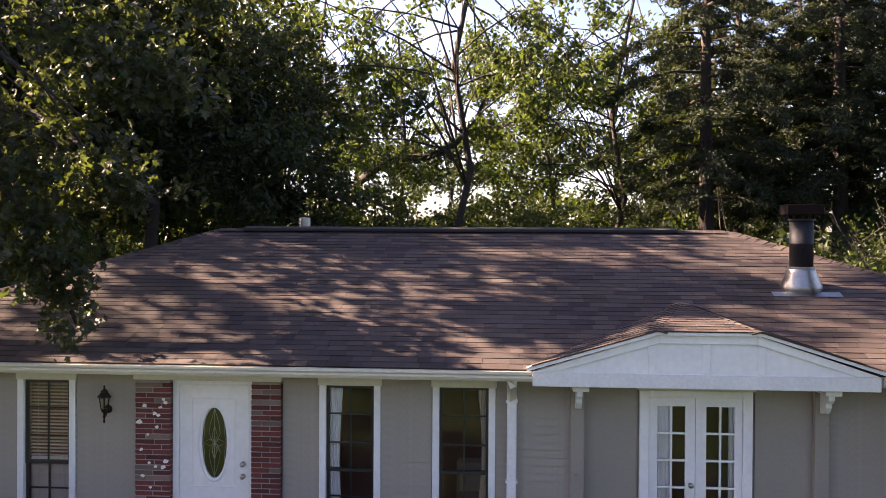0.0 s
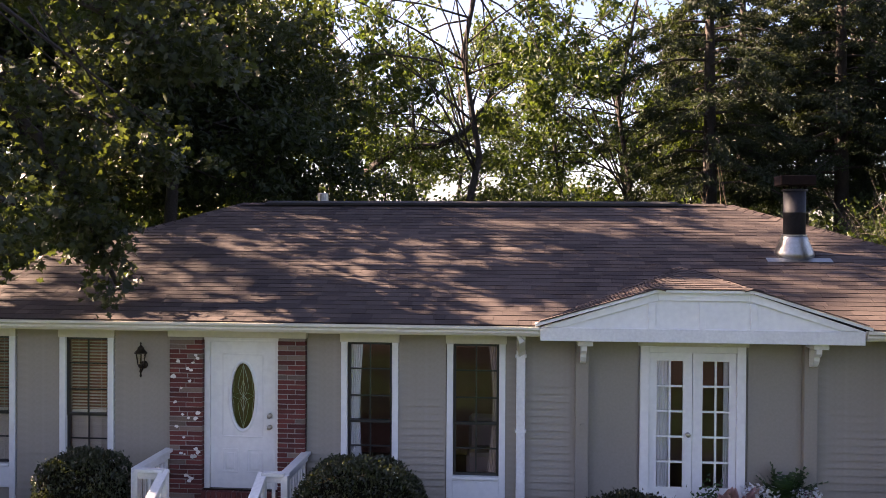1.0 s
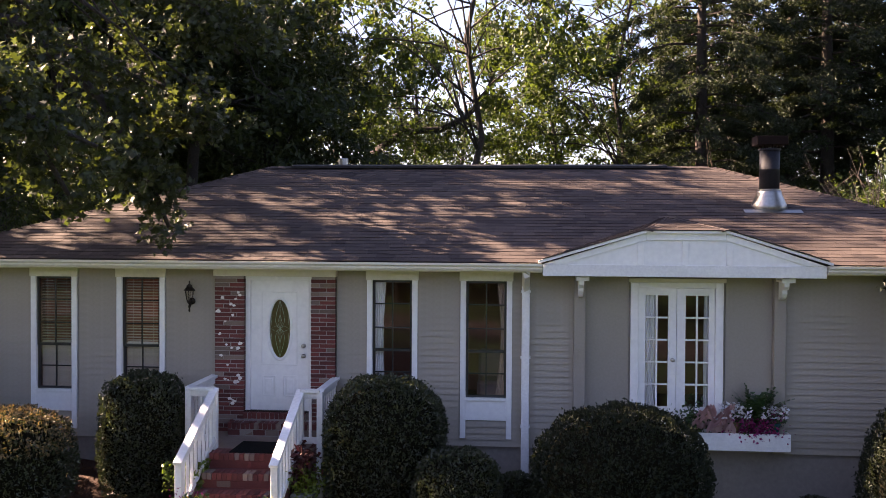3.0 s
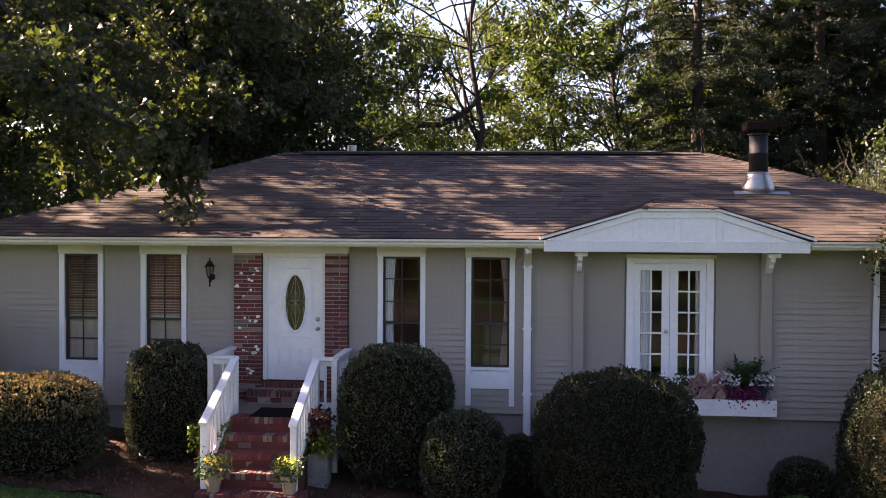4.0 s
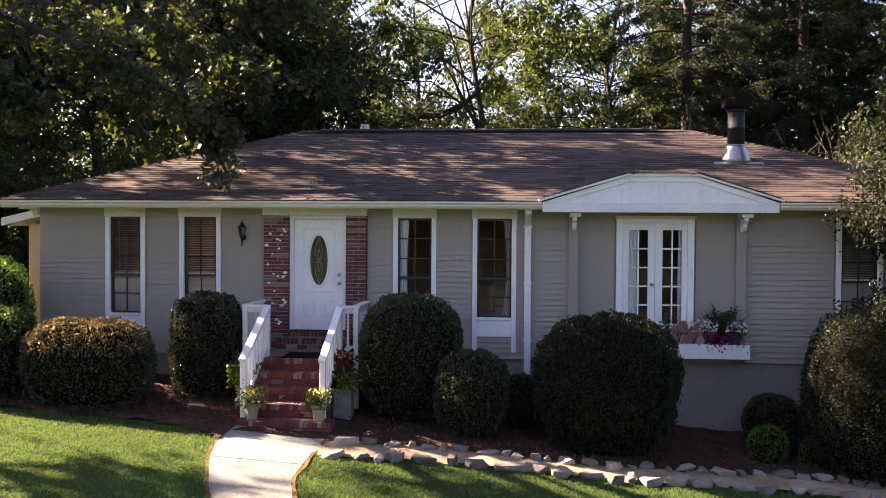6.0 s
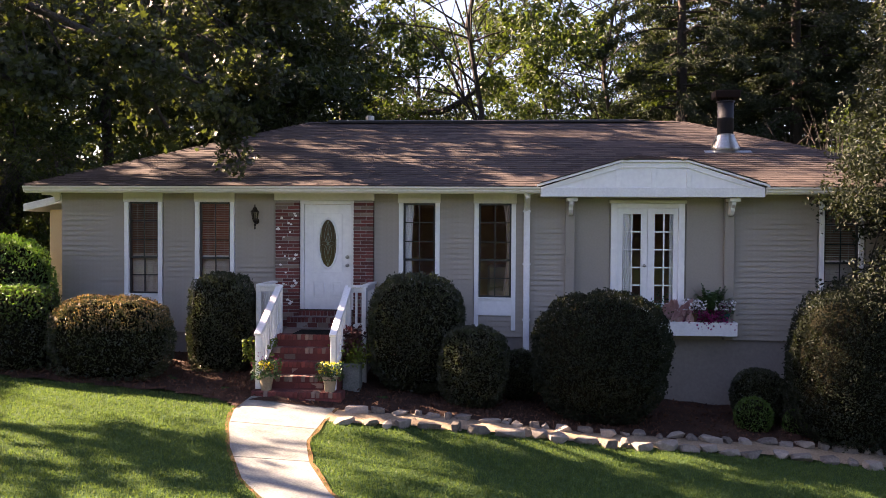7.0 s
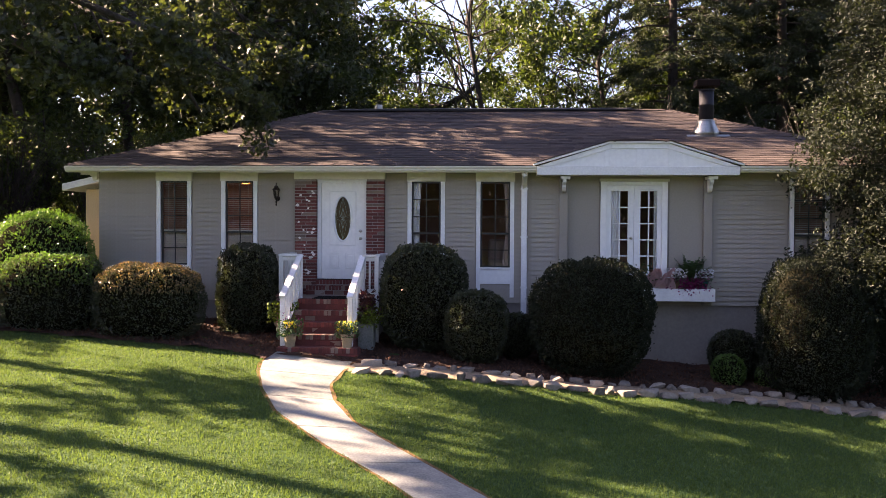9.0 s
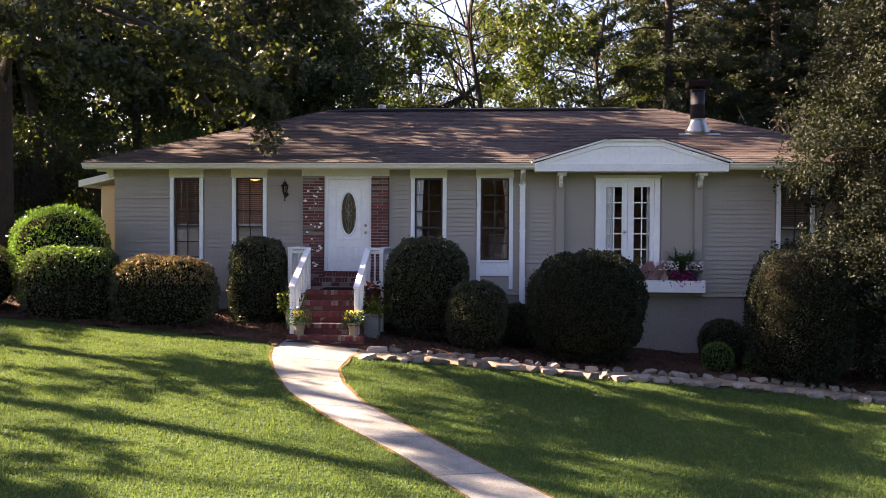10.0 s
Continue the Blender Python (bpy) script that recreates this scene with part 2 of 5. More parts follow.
def lathe(bm, profile, centre=(0, 0, 0), sides=20):
    """A turned body from (radius, height) pairs."""
    tube_rings = []
    for r, z in profile:
        tube_rings.append([bm.verts.new((centre[0] + r * math.cos(k * 2 * math.pi / sides), centre[1] + r * math.sin(k * 2 * math.pi / sides), centre[2] + z)) for k in range(sides)])
    for r, s in zip(tube_rings, tube_rings[1:]):
        for k in range(sides):
            bm.faces.new((r[k], r[(k + 1) % sides], s[(k + 1) % sides], s[k]))
    bm.faces.new(tube_rings[0][::-1])
    bm.faces.new(tube_rings[-1])


def finish(name, bm, material, smooth=False, bevel=0.0):
    if bevel:
        bmesh.ops.bevel(bm, geom=bm.edges[:], offset=bevel, segments=1, affect="EDGES", clamp_overlap=True)
    bmesh.ops.recalc_face_normals(bm, faces=bm.faces[:])
    me = bpy.data.meshes.new(name)
    bm.to_mesh(me)
    bm.free()
    me.materials.append(material)
    if smooth:
        for f in me.polygons:
            f.use_smooth = True
    return me


def part(name, bm, material, parent=None, label="", smooth=False, bevel=0.0):
    ob = new(name, finish(name, bm, material, smooth, bevel))
    if parent is not None:
        ob.parent = parent
    if label:
        tagged(ob, label)
    return ob


def thing(name, label, category, group="", kind="", at=(0, 0, 0)):
    ob = new(name)
    ob.empty_display_size = 0.1
    ob.location = at
    return tagged(ob, label, category, group, kind)


def raw_mesh(name, verts, faces, material, smooth=False):
    """A mesh straight from arrays; every face has the same number of corners."""
    verts, faces = np.asarray(verts, np.float32), np.asarray(faces, np.int32)
    me = bpy.data.meshes.new(name)
    me.vertices.add(len(verts))
    me.vertices.foreach_set("co", verts.ravel())
    me.loops.add(faces.size)
    me.loops.foreach_set("vertex_index", faces.ravel())
    me.polygons.add(len(faces))
    me.polygons.foreach_set("loop_start", np.arange(len(faces), dtype=np.int32) * faces.shape[1])
    me.update(calc_edges=True)
    me.materials.append(material)
    if smooth:
        me.polygons.foreach_set("use_smooth", np.ones(len(faces), bool))
    else:
        me.polygons.foreach_set("use_smooth", np.zeros(len(faces), bool))
    return me


# half outline of a lobed leaf: along, across
LOBES = [(-0.5, 0.0), (-0.22, 0.10), (-0.14, 0.34), (0.02, 0.15), (0.16, 0.42), (0.27, 0.16), (0.5, 0.0)]
LOBED = np.array(LOBES + [(a, -b) for a, b in LOBES[-2:0:-1]])


def leaf_mesh(name, centres, size, material, rng, aspect=0.55, up=0.5, dirs=None, lobed=False):
    """One small folded blade, or a lobed leaf, at each centre."""
    n = len(centres)
    d = rng.normal(size=(n, 3)) if dirs is None else dirs + rng.normal(size=(n, 3)) * 0.45
    d /= np.linalg.norm(d, axis=1)[:, None]
    nrm = rng.normal(size=(n, 3)) + np.array((0, 0, up))
    side = np.cross(d, nrm)
    side /= np.linalg.norm(side, axis=1)[:, None] + 1e-9
    s = (size * rng.uniform(0.6, 1.3, n))[:, None]
    lift = np.cross(side, d) * s * 0.12
    if lobed:
        v = np.stack([centres + d * s * a + side * s * b + lift * 2.4 * abs(b) - lift * (a > 0.4) for a, b in LOBED], 1).reshape(-1, 3)
        return raw_mesh(name, v, np.arange(len(LOBED) * n).reshape(-1, len(LOBED)), material)
    v = np.stack([centres - d * s / 2, centres + side * s * aspect / 2 + lift, centres + d * s / 2, centres - side * s * aspect / 2 + lift], 1).reshape(-1, 3)
    return raw_mesh(name, v, np.arange(4 * n).reshape(-1, 4), material)


def child(name, me, parent, label="", kind=""):
    ob = new(name, me)
    ob.parent = parent
    return tagged(ob, label, kind=kind)


# ---- the lie of the land ----
def ground_z(x, y):
    x0, x1 = max(min(x, 14.0), -14.0), None
    across = 0.399 - 0.056 * (x0 + 3.4) if x0 < -3.4 else 0.32 - 0.088 * (x0 + 2.5)
    along = 0.067 * max(min(y, 0.0), -16.0)
    return across + along


ground_np = np.vectorize(ground_z)

# ---- ground, lawn, bed, walk ----
def sheet(name, xs, ys, lift, material, inside=None, rough=0.0, kind="structure", label="", category="", parent=None):
    """A sheet over the land on a grid; inside(x, y) says which cells it has."""
    bm = bmesh.new()
    vs = {}

    def vert(i, j):
        if (i, j) not in vs:
            x, y = xs[i], ys[j]
            vs[i, j] = bm.verts.new((x, y, ground_z(x, y) + lift + rough * noise.noise(Vector((x * 2.3, y * 2.3, 0.7)))))
        return vs[i, j]
    for i in range(len(xs) - 1):
        for j in range(len(ys) - 1):
            if inside is None or inside((xs[i] + xs[i + 1]) / 2, (ys[j] + ys[j + 1]) / 2):
                bm.faces.new((vert(i, j), vert(i + 1, j), vert(i + 1, j + 1), vert(i, j + 1)))
    return tagged(part(name, bm, material, parent, smooth=True), label, category, kind=kind)


def line_y(points, x):
    return float(np.interp(x, [p[0] for p in points], [p[1] for p in points]))


LAWN_EDGE = [(-14, -2.5), (-9, -2.70), (-7.9, -2.72), (-6.7, -2.80), (-5.5, -2.88), (-4.4, -2.96), (-3.7, -3.12), (-3.3, -3.5)]
STONE_UP = [(-1.75, -3.05), (-0.75, -2.85), (0.74, -2.78), (1.85, -2.80), (4.1, -2.47), (5.25, -2.28), (6.6, -2.2), (8.5, -2.3)]
STONE_LOW = [(-1.85, -3.68), (-0.5, -3.47), (0.95, -3.3), (2.6, -3.32), (4.0, -3.05), (5.5, -2.88), (7.76, -2.93), (9.5, -2.95)]
WALK_L = [(-3.28, -2.7), (-3.31, -3.6), (-3.17, -4.3), (-2.84, -5.3), (-2.32, -6.45), (-1.33, -7.72), (-0.44, -8.68), (0.67, -10.1), (2.2, -11.8), (4.2, -13.6), (7.0, -15.6)]
WALK_R = [(-1.85, -2.7), (-1.90, -3.6), (-1.92, -4.75), (-1.68, -5.6), (-1.2, -6.6), (-0.25, -7.75), (0.6, -8.75), (1.6, -9.85), (3.0, -11.2), (4.9, -12.7), (7.6, -14.5)]


def in_bed(x, y):
    if y > -0.0 or x < -12 or x > 9.4:
        return False
    if x < -3.3:
        return y > line_y(LAWN_EDGE, x)
    if x < -1.8:
        return y > -3.0
    return y > line_y(STONE_UP, x)


def on_walk(x, y):
    """Whether the place lies on the walk."""
    lx = float(np.interp(-y, [-p[1] for p in WALK_L], [p[0] for p in WALK_L]))
    rx = float(np.interp(-y, [-p[1] for p in WALK_R], [p[0] for p in WALK_R]))
    return -15.6 < y < -2.7 and lx < x < rx


def grid(a, b, step):
    return [a + (b - a) * i / round((b - a) / step) for i in range(round((b - a) / step) + 1)]


far = [-2500, -600, -150, -60, -30]
sheet("ground", far + grid(-20, 20, 0.5) + [30, 60, 150, 600, 2500], [-2500, -600, -150, -60, -38, -30] + grid(-24, 14, 0.5) + [20, 40, 80, 200, 700, 2500], 0.0, SOIL_GRASS,
      label="mown green lawn sloping gently away from the house", category="lawn")
sheet("road", [-150, -60, -30] + grid(-20, 20, 0.5) + [30, 60, 150], [-38, -30], 0.02, ROAD, label="worn brown-grey asphalt road beyond the lawn", category="road")
sheet("mulch_bed", grid(-12, 9.4, 0.1), grid(-3.7, 0.0, 0.1), 0.03, MULCH, in_bed, 0.05, label="dark brown bark mulch bed along the house", category="mulch bed")
sheet("dirt_strip", grid(-1.9, 9.4, 0.1), grid(-3.75, -2.1, 0.1), 0.022, DIRT, lambda x, y: line_y(STONE_LOW, x) < y < line_y(STONE_UP, x) + 0.1 and x > -1.85, 0.03,
      label="bare tan dirt strip between two rows of stones", category="dirt path")

rng = np.random.default_rng(7)
# bark chips on the bed
n = 9000
cx, cy = rng.uniform(-9.5, 8.5, n), rng.uniform(-3.6, -0.1, n)
keep = np.array([in_bed(a, b) for a, b in zip(cx, cy)])
cx, cy = cx[keep], cy[keep]
chips = np.stack([cx, cy, ground_np(cx, cy) + 0.045 + rng.uniform(0, 0.03, len(cx))], 1)
tagged(new("mulch_chips", leaf_mesh("mulch_chips", chips, 0.07, CHIP, rng, 0.4, 2.0)), "loose brown bark chips and dry leaves on the bed", "mulch", kind="stuff")

# grass: near blades dense, thinner further off
def grass(n, x0, x1, y0, y1, tall, wide):
    x, y = rng.uniform(x0, x1, n), rng.uniform(y0, y1, n)
    low = np.interp(x, [p[0] for p in STONE_LOW], [p[1] for p in STONE_LOW])
    edge = np.where(x < -3.28, np.interp(x, [p[0] for p in LAWN_EDGE], [p[1] for p in LAWN_EDGE]), low)
    lx = np.interp(-y, [-p[1] for p in WALK_L], [p[0] for p in WALK_L])
    rx = np.interp(-y, [-p[1] for p in WALK_R], [p[0] for p in WALK_R])
    ok = (y < edge + 0.03 * np.sin(x * 9)) & ~((x > lx - 0.01) & (x < rx + 0.01))
    x, y = x[ok], y[ok]
    z = ground_np(x, y)
    a, h = rng.uniform(0, 2 * np.pi, len(x)), tall * rng.uniform(0.5, 1.25, len(x))
    w = wide * rng.uniform(0.7, 1.3, len(x))
    lean = rng.normal(size=(len(x), 2)) * 0.35 * h[:, None]
    base = np.stack([x, y, z], 1)
    side = np.stack([np.cos(a) * w / 2, np.sin(a) * w / 2, 0 * a], 1)
    tip = base + np.stack([lean[:, 0], lean[:, 1], h], 1)
    return np.stack([base - side, base + side, tip], 1).reshape(-1, 3)


blades = np.concatenate([grass(420000, -11, 9.5, -12.5, -2.2, 0.038, 0.013), grass(40000, -14, 12, -17, -12.5, 0.05, 0.02)])
tagged(new("grass", raw_mesh("grass", blades, np.arange(len(blades)).reshape(-1, 3), GRASS)), "short sunlit and shaded green lawn grass", "grass", kind="stuff")

# the walk: one slab between two joints
walk_way = thing("concrete_walk", "curved pale grey concrete walk leading to the steps", "walkway", kind="structure")


def along_line(points, s):
    d = [0.0]
    for p, q in zip(points, points[1:]):
        d.append(d[-1] + math.dist(p, q))
    s *= d[-1]
    return float(np.interp(s, d, [p[0] for p in points])), float(np.interp(s, d, [p[1] for p in points]))


SLABS = 11
for k in range(SLABS):
    bm = bmesh.new()
    a, b = k / SLABS, (k + 1) / SLABS - 0.0012
    steps = 8
    top, bottom = [], []
    for i in range(steps + 1):
        s = a + (b - a) * i / steps
        for line in (WALK_L, WALK_R):
            x, y = along_line(line, s)
            top.append(bm.verts.new((x, y, ground_z(x, y) + 0.018)))
            bottom.append(bm.verts.new((x, y, ground_z(x, y) - 0.08)))
    for i in range(steps):
        l0, r0, l1, r1 = 2 * i, 2 * i + 1, 2 * i + 2, 2 * i + 3
        bm.faces.new((top[l0], top[r0], top[r1], top[l1]))
        bm.faces.new((top[l0], top[l1], bottom[l1], bottom[l0]))
        bm.faces.new((top[r1], top[r0], bottom[r0], bottom[r1]))
    for i in (0, steps):
        bm.faces.new((top[2 * i], top[2 * i + 1], bottom[2 * i + 1], bottom[2 * i]))
    part("slab", bm, CONCRETE, walk_way)


# ---- the house: body ----
EAVE_Y, EAVE_Z, RIDGE_Y, RIDGE_Z = -0.5, 3.765, 4.2, 5.485
X_L, X_R, RX_L, RX_R = -8.39, 9.45, -3.9, 4.84
SIDE_BOTTOM, WALL_TOP = 0.93, 3.63
WALL_L, WALL_R = -7.91, 9.0
house = thing("wall_front", "front wall of greige horizontal lap siding", "house wall", kind="structure")

# openings through the front wall: x0, x1, z0, z1
WINDOWS = [(-6.545, -5.955, 1.66, 3.467), (-5.130, -4.515, 1.66, 3.467), (-1.130, -0.515, 1.66, 3.462), (0.315, 0.935, 1.66, 3.462), (6.70, 7.32, 1.66, 3.462)]
DOOR = (-3.135, -2.085, 1.385, 3.46)
FRENCH = (2.80, 4.165, 1.33, 3.47)
HOLES = sorted(WINDOWS + [DOOR, FRENCH])


def backing(y0, y1, z0, z1):
    """Wall pieces round the openings."""
    bm = bmesh.new()
    x = WALL_L
    for a, b, c, d in HOLES:
        box(bm, x, a, y0, y1, z0, z1)
        if c > z0:
            box(bm, a, b, y0, y1, z0, c)
        box(bm, a, b, y0, y1, d, z1)
        x = b
    box(bm, x, WALL_R, y0, y1, z0, z1)
    return bm


part("wall_core", backing(0.03, 0.18, SIDE_BOTTOM, WALL_TOP + 0.1), PANEL, house)
bm = bmesh.new()
box(bm, WALL_L, WALL_R, 0.035, 0.25, -1.2, SIDE_BOTTOM)
tagged(part("foundation", bm, FOUND), "painted grey-brown masonry foundation", "foundation", kind="structure")
for nm, (x0, x1, y0, y1) in {"wall_west": (WALL_L, WALL_L + 0.15, 0.18, 8.4), "wall_east": (WALL_R - 0.15, WALL_R, 0.18, 8.4), "wall_north": (WALL_L, WALL_R, 8.4, 8.55)}.items():
    bm = bmesh.new()
    box(bm, x0, x1, y0, y1, -1.2, WALL_TOP + 0.1)
    tagged(part(nm, bm, PANEL), "greige painted house wall", "wall", kind="structure")
bm = bmesh.new()
box(bm, WALL_L + 0.15, WALL_R - 0.15, 0.25, 8.4, 1.2, 1.36)
tagged(part("floor", bm, ROOM_FLOOR), "dark wooden floor inside the house", "floor", kind="structure")
bm = bmesh.new()
box(bm, WALL_L + 0.15, WALL_R - 0.15, 0.18, 8.4, 3.70, 3.76)
tagged(part("ceiling", bm, ROOM), "plain ceiling inside the house", "ceiling", kind="structure")
bm = bmesh.new()
box(bm, WALL_L + 0.15, WALL_R - 0.15, 2.5, 2.6, 1.36, 3.7)
tagged(part("wall_inner", bm, ROOM), "brown shaded inner room wall", "wall", kind="structure")
for x in (-3.75, -1.5, 1.6, 5.6):
    bm = bmesh.new()
    box(bm, x, x + 0.1, 0.18, 2.5, 1.36, 3.7)
    tagged(part("wall_between_rooms", bm, ROOM), "brown shaded wall between rooms", "wall", kind="structure")

# lap siding, one board a piece, in the bays between trim
BAYS = [(-7.91, -6.63, SIDE_BOTTOM, WALL_TOP), (-5.845, -5.215, SIDE_BOTTOM, WALL_TOP), (-4.42, -3.605, SIDE_BOTTOM, WALL_TOP), (-1.69, -1.22, SIDE_BOTTOM, WALL_TOP), (-0.43, 0.22, SIDE_BOTTOM, WALL_TOP),
        (1.02, 1.95, SIDE_BOTTOM, WALL_TOP), (5.06, 6.57, SIDE_BOTTOM, WALL_TOP), (7.45, 9.0, SIDE_BOTTOM, WALL_TOP),
        (-6.63, -5.845, SIDE_BOTTOM, 1.33), (-5.215, -4.42, SIDE_BOTTOM, 1.33), (-1.22, -0.43, SIDE_BOTTOM, 1.33), (0.22, 1.02, SIDE_BOTTOM, 1.33)]
LAP = 0.0985
for x0, x1, z0, z1 in BAYS:
    me = None
    for k in range(math.ceil((z1 - z0) / LAP - 1e-6)):
        if me is None:
            bm = bmesh.new()
            vs = box(bm, 0, x1 - x0, -0.006, 0.028, 0, LAP)
            for v in vs:
                if v.co.y < 0:
                    v.co.y = -0.019 if v.co.z < 0.01 else 0.0
            me = finish("siding_board", bm, SIDING)
        z = z0 + k * LAP
        ob = new("siding_board", me)
        ob.parent = house
        ob.location = (x0, 0, min(z, z1 - LAP))

# bay with posts about the french doors
bm = bmesh.new()
box(bm, 2.117, 2.77, 0.005, 0.03, 0.93, WALL_TOP)
box(bm, 4.20, 4.881, 0.005, 0.03, 0.93, WALL_TOP)
part("smooth_panel", bm, PANEL, house, "smooth greige painted panel")
for x in (1.947, 4.885):
    post = thing("porch_post", "greige painted square porch post with a white corbel", "post", "posts beside the french doors")
    bm = bmesh.new()
    box(bm, x, x + 0.172, -0.10, 0.03, 0.94, 3.58)
    part("shaft", bm, PANEL, post, bevel=0.006)
    bm = bmesh.new()
    box(bm, x - 0.05 + 0.06, x + 0.172 + 0.03, -0.43, -0.10, 3.50, 3.565)
    part("cap", bm, WHITE_WORN, post, "white painted cap block", bevel=0.004)
    bm = bmesh.new()
    prof = [(-0.40, 3.50), (-0.40, 3.44), (-0.35, 3.40), (-0.30, 3.39), (-0.30, 3.34), (-0.25, 3.28), (-0.19, 3.25), (-0.10, 3.24), (-0.10, 3.50)]
    left = [bm.verts.new((x + 0.055, y, z)) for y, z in prof]
    right = [bm.verts.new((x + 0.125, y, z)) for y, z in prof]
    bm.faces.new(left)
    bm.faces.new(right[::-1])
    for i in range(len(prof)):
        bm.faces.new((left[i], right[i], right[(i + 1) % len(prof)], left[(i + 1) % len(prof)]))
    part("corbel", bm, WHITE_WORN, post, "white scrolled corbel")
bm = bmesh.new()
lathe(bm, [(0.0, 0), (0.035, 0.0), (0.035, 0.03), (0.0, 0.03)], sides=14)
bmesh.ops.transform(bm, matrix=pose(2.035, -0.10, 2.40, 90), verts=bm.verts[:])
tagged(part("doorbell", bm, PANEL), "small round painted fixture on the porch post", "fixture")


# ---- windows ----
def window(name, x0, x1, z0, z1, inside, apron=True):
    """White casing, head board and apron panel, black sashes with bars, and what hangs behind."""
    w = thing(name, {"blind": "tall white-cased window with black sashes and lowered blinds", "curtain": "tall white-cased window with black sashes and white curtain", "blush": "tall white-cased window with black sashes and pale curtain"}[inside], "window", kind="structure")
    c = 0.085
    bm = bmesh.new()
    box(bm, x0 - c, x0, -0.035, 0.03, 1.05, z1)
    part("casing", bm, WHITE, w, bevel=0.003)
    bm = bmesh.new()
    box(bm, x1, x1 + c, -0.035, 0.03, 1.05, z1)
    part("casing", bm, WHITE, w, bevel=0.003)
    bm = bmesh.new()
    box(bm, x0 - c - 0.015, x1 + c + 0.015, -0.045, 0.03, z1, WALL_TOP + 0.02)
    part("head_board", bm, CREAM, w, "cream painted head board", bevel=0.004)
    if apron:
        bm = bmesh.new()
        box(bm, x0, x1, -0.03, 0.03, 1.33, z0 - 0.03)
        part("apron_panel", bm, WHITE, w, "white painted panel under the window", bevel=0.003)
    bm = bmesh.new()
    box(bm, x0, x1, -0.055, 0.05, z0 - 0.03, z0 + 0.012)
    part("window_sill", bm, WHITE, w, bevel=0.004)
    mid = z0 + (z1 - z0) * 0.40
    f = 0.035
    for a, b, y in ((mid - 0.02, z1, 0.035), (z0 + 0.012, mid + 0.02, 0.06)):
        bm = bmesh.new()
        box(bm, x0, x0 + f, y - 0.02, y + 0.02, a, b)
        box(bm, x1 - f, x1, y - 0.02, y + 0.02, a, b)
        box(bm, x0 + f, x1 - f, y - 0.02, y + 0.02, a, a + f)
        box(bm, x0 + f, x1 - f, y - 0.02, y + 0.02, b - f, b)
        xm = (x0 + x1) / 2
        box(bm, xm - 0.009, xm + 0.009, y - 0.012, y + 0.012, a + f, b - f)
        rows = 3 if a > z0 + 0.1 else 2
        for k in range(1, rows):
            z = a + (b - a) * k / rows
            box(bm, x0 + f, xm - 0.009, y - 0.012, y + 0.012, z - 0.009, z + 0.009)
            box(bm, xm + 0.009, x1 - f, y - 0.012, y + 0.012, z - 0.009, z + 0.009)
        sash = part("sash", bm, BLACK, w, "black painted sash with bars")
        bm = bmesh.new()
        vs = [bm.verts.new(p) for p in ((x0 + f, y, a + f), (x1 - f, y, a + f), (x1 - f, y, b - f), (x0 + f, y, b - f))]
        bm.faces.new(vs)
        g = part("pane", bm, PANE, sash)
        g.visible_shadow = False
    if inside == "blind":
        shade = thing("venetian_blind", "lowered cream venetian blind behind the window", "blind", "window blinds")
        count = 40
        half = (x1 - x0) / 2 - 0.03
        tilted = {}
        for turn in (12, 58):
            bm = bmesh.new()
            box(bm, -half, half, -0.024, 0.024, -0.0015, 0.0015, pose(0, 0, 0, turn))
            tilted[turn] = finish("slat", bm, BLIND)
        for k in range(count):
            ob = new("slat", tilted[58 if k < 17 else 12])
            ob.parent = shade
            ob.location = ((x0 + x1) / 2, 0.115, z0 + 0.04 + (z1 - z0 - 0.07) * k / (count - 1))
        for sx in (-0.6, 0.6):
            bm = bmesh.new()
            box(bm, (x0 + x1) / 2 + sx * half - 0.004, (x0 + x1) / 2 + sx * half + 0.004, 0.086, 0.088, z0 + 0.03, z1)
            part("ladder_tape", bm, BLIND, shade)
    else:
        for a, b in (((x0 + 0.0, x0 + 0.20),) if inside == "curtain" else ((x1 - 0.19, x1),)):
            bm = bmesh.new()
            cols, rows = 26, 12
            vs = [[bm.verts.new((a + (b - a) * (i / cols) * (1 - 0.22 * math.sin(math.pi * j / rows) * (1 if inside == "curtain" else 0)) + (0.10 * math.sin(math.pi * j / rows * 0.9) if inside == "blush" else 0), 0.105 + 0.016 * math.sin(i * 1.45 + 0.25 * j), z0 - 0.1 + (z1 - z0 + 0.15) * j / rows)) for j in range(rows + 1)] for i in range(cols + 1)]
            for i in range(cols):
                for j in range(rows):
                    bm.faces.new((vs[i][j], vs[i + 1][j], vs[i + 1][j + 1], vs[i][j + 1]))
            cur = part("curtain", bm, CURTAIN if inside == "curtain" else CURTAIN_PINK, smooth=True)
            tagged(cur, "long white gathered curtain behind glass" if inside == "curtain" else "pale blush curtain behind glass", "curtain")
    return w


for k, (hole, inside) in enumerate(zip(WINDOWS, ("blind", "blind", "curtain", "blush", "blind"))):
    window("window_%d" % (k + 1), *hole, inside)
# warm ceiling lamp in the room behind the second window
lamp = thing("ceiling_lamp", "small warm glowing ceiling lamp in a dim room", "ceiling lamp")
bm = bmesh.new()
lathe(bm, [(0.02, 0.0), (0.10, 0.02), (0.13, 0.06), (0.12, 0.08), (0.0, 0.09)], (-5.02, 1.1, 3.46))
part("shade", bm, LAMP_WARM, lamp, "orange glowing glass shade", smooth=True)
bm = bmesh.new()
tube(bm, [(-5.02, 1.1, 3.54), (-5.02, 1.1, 3.70)], [0.012, 0.012], 8)
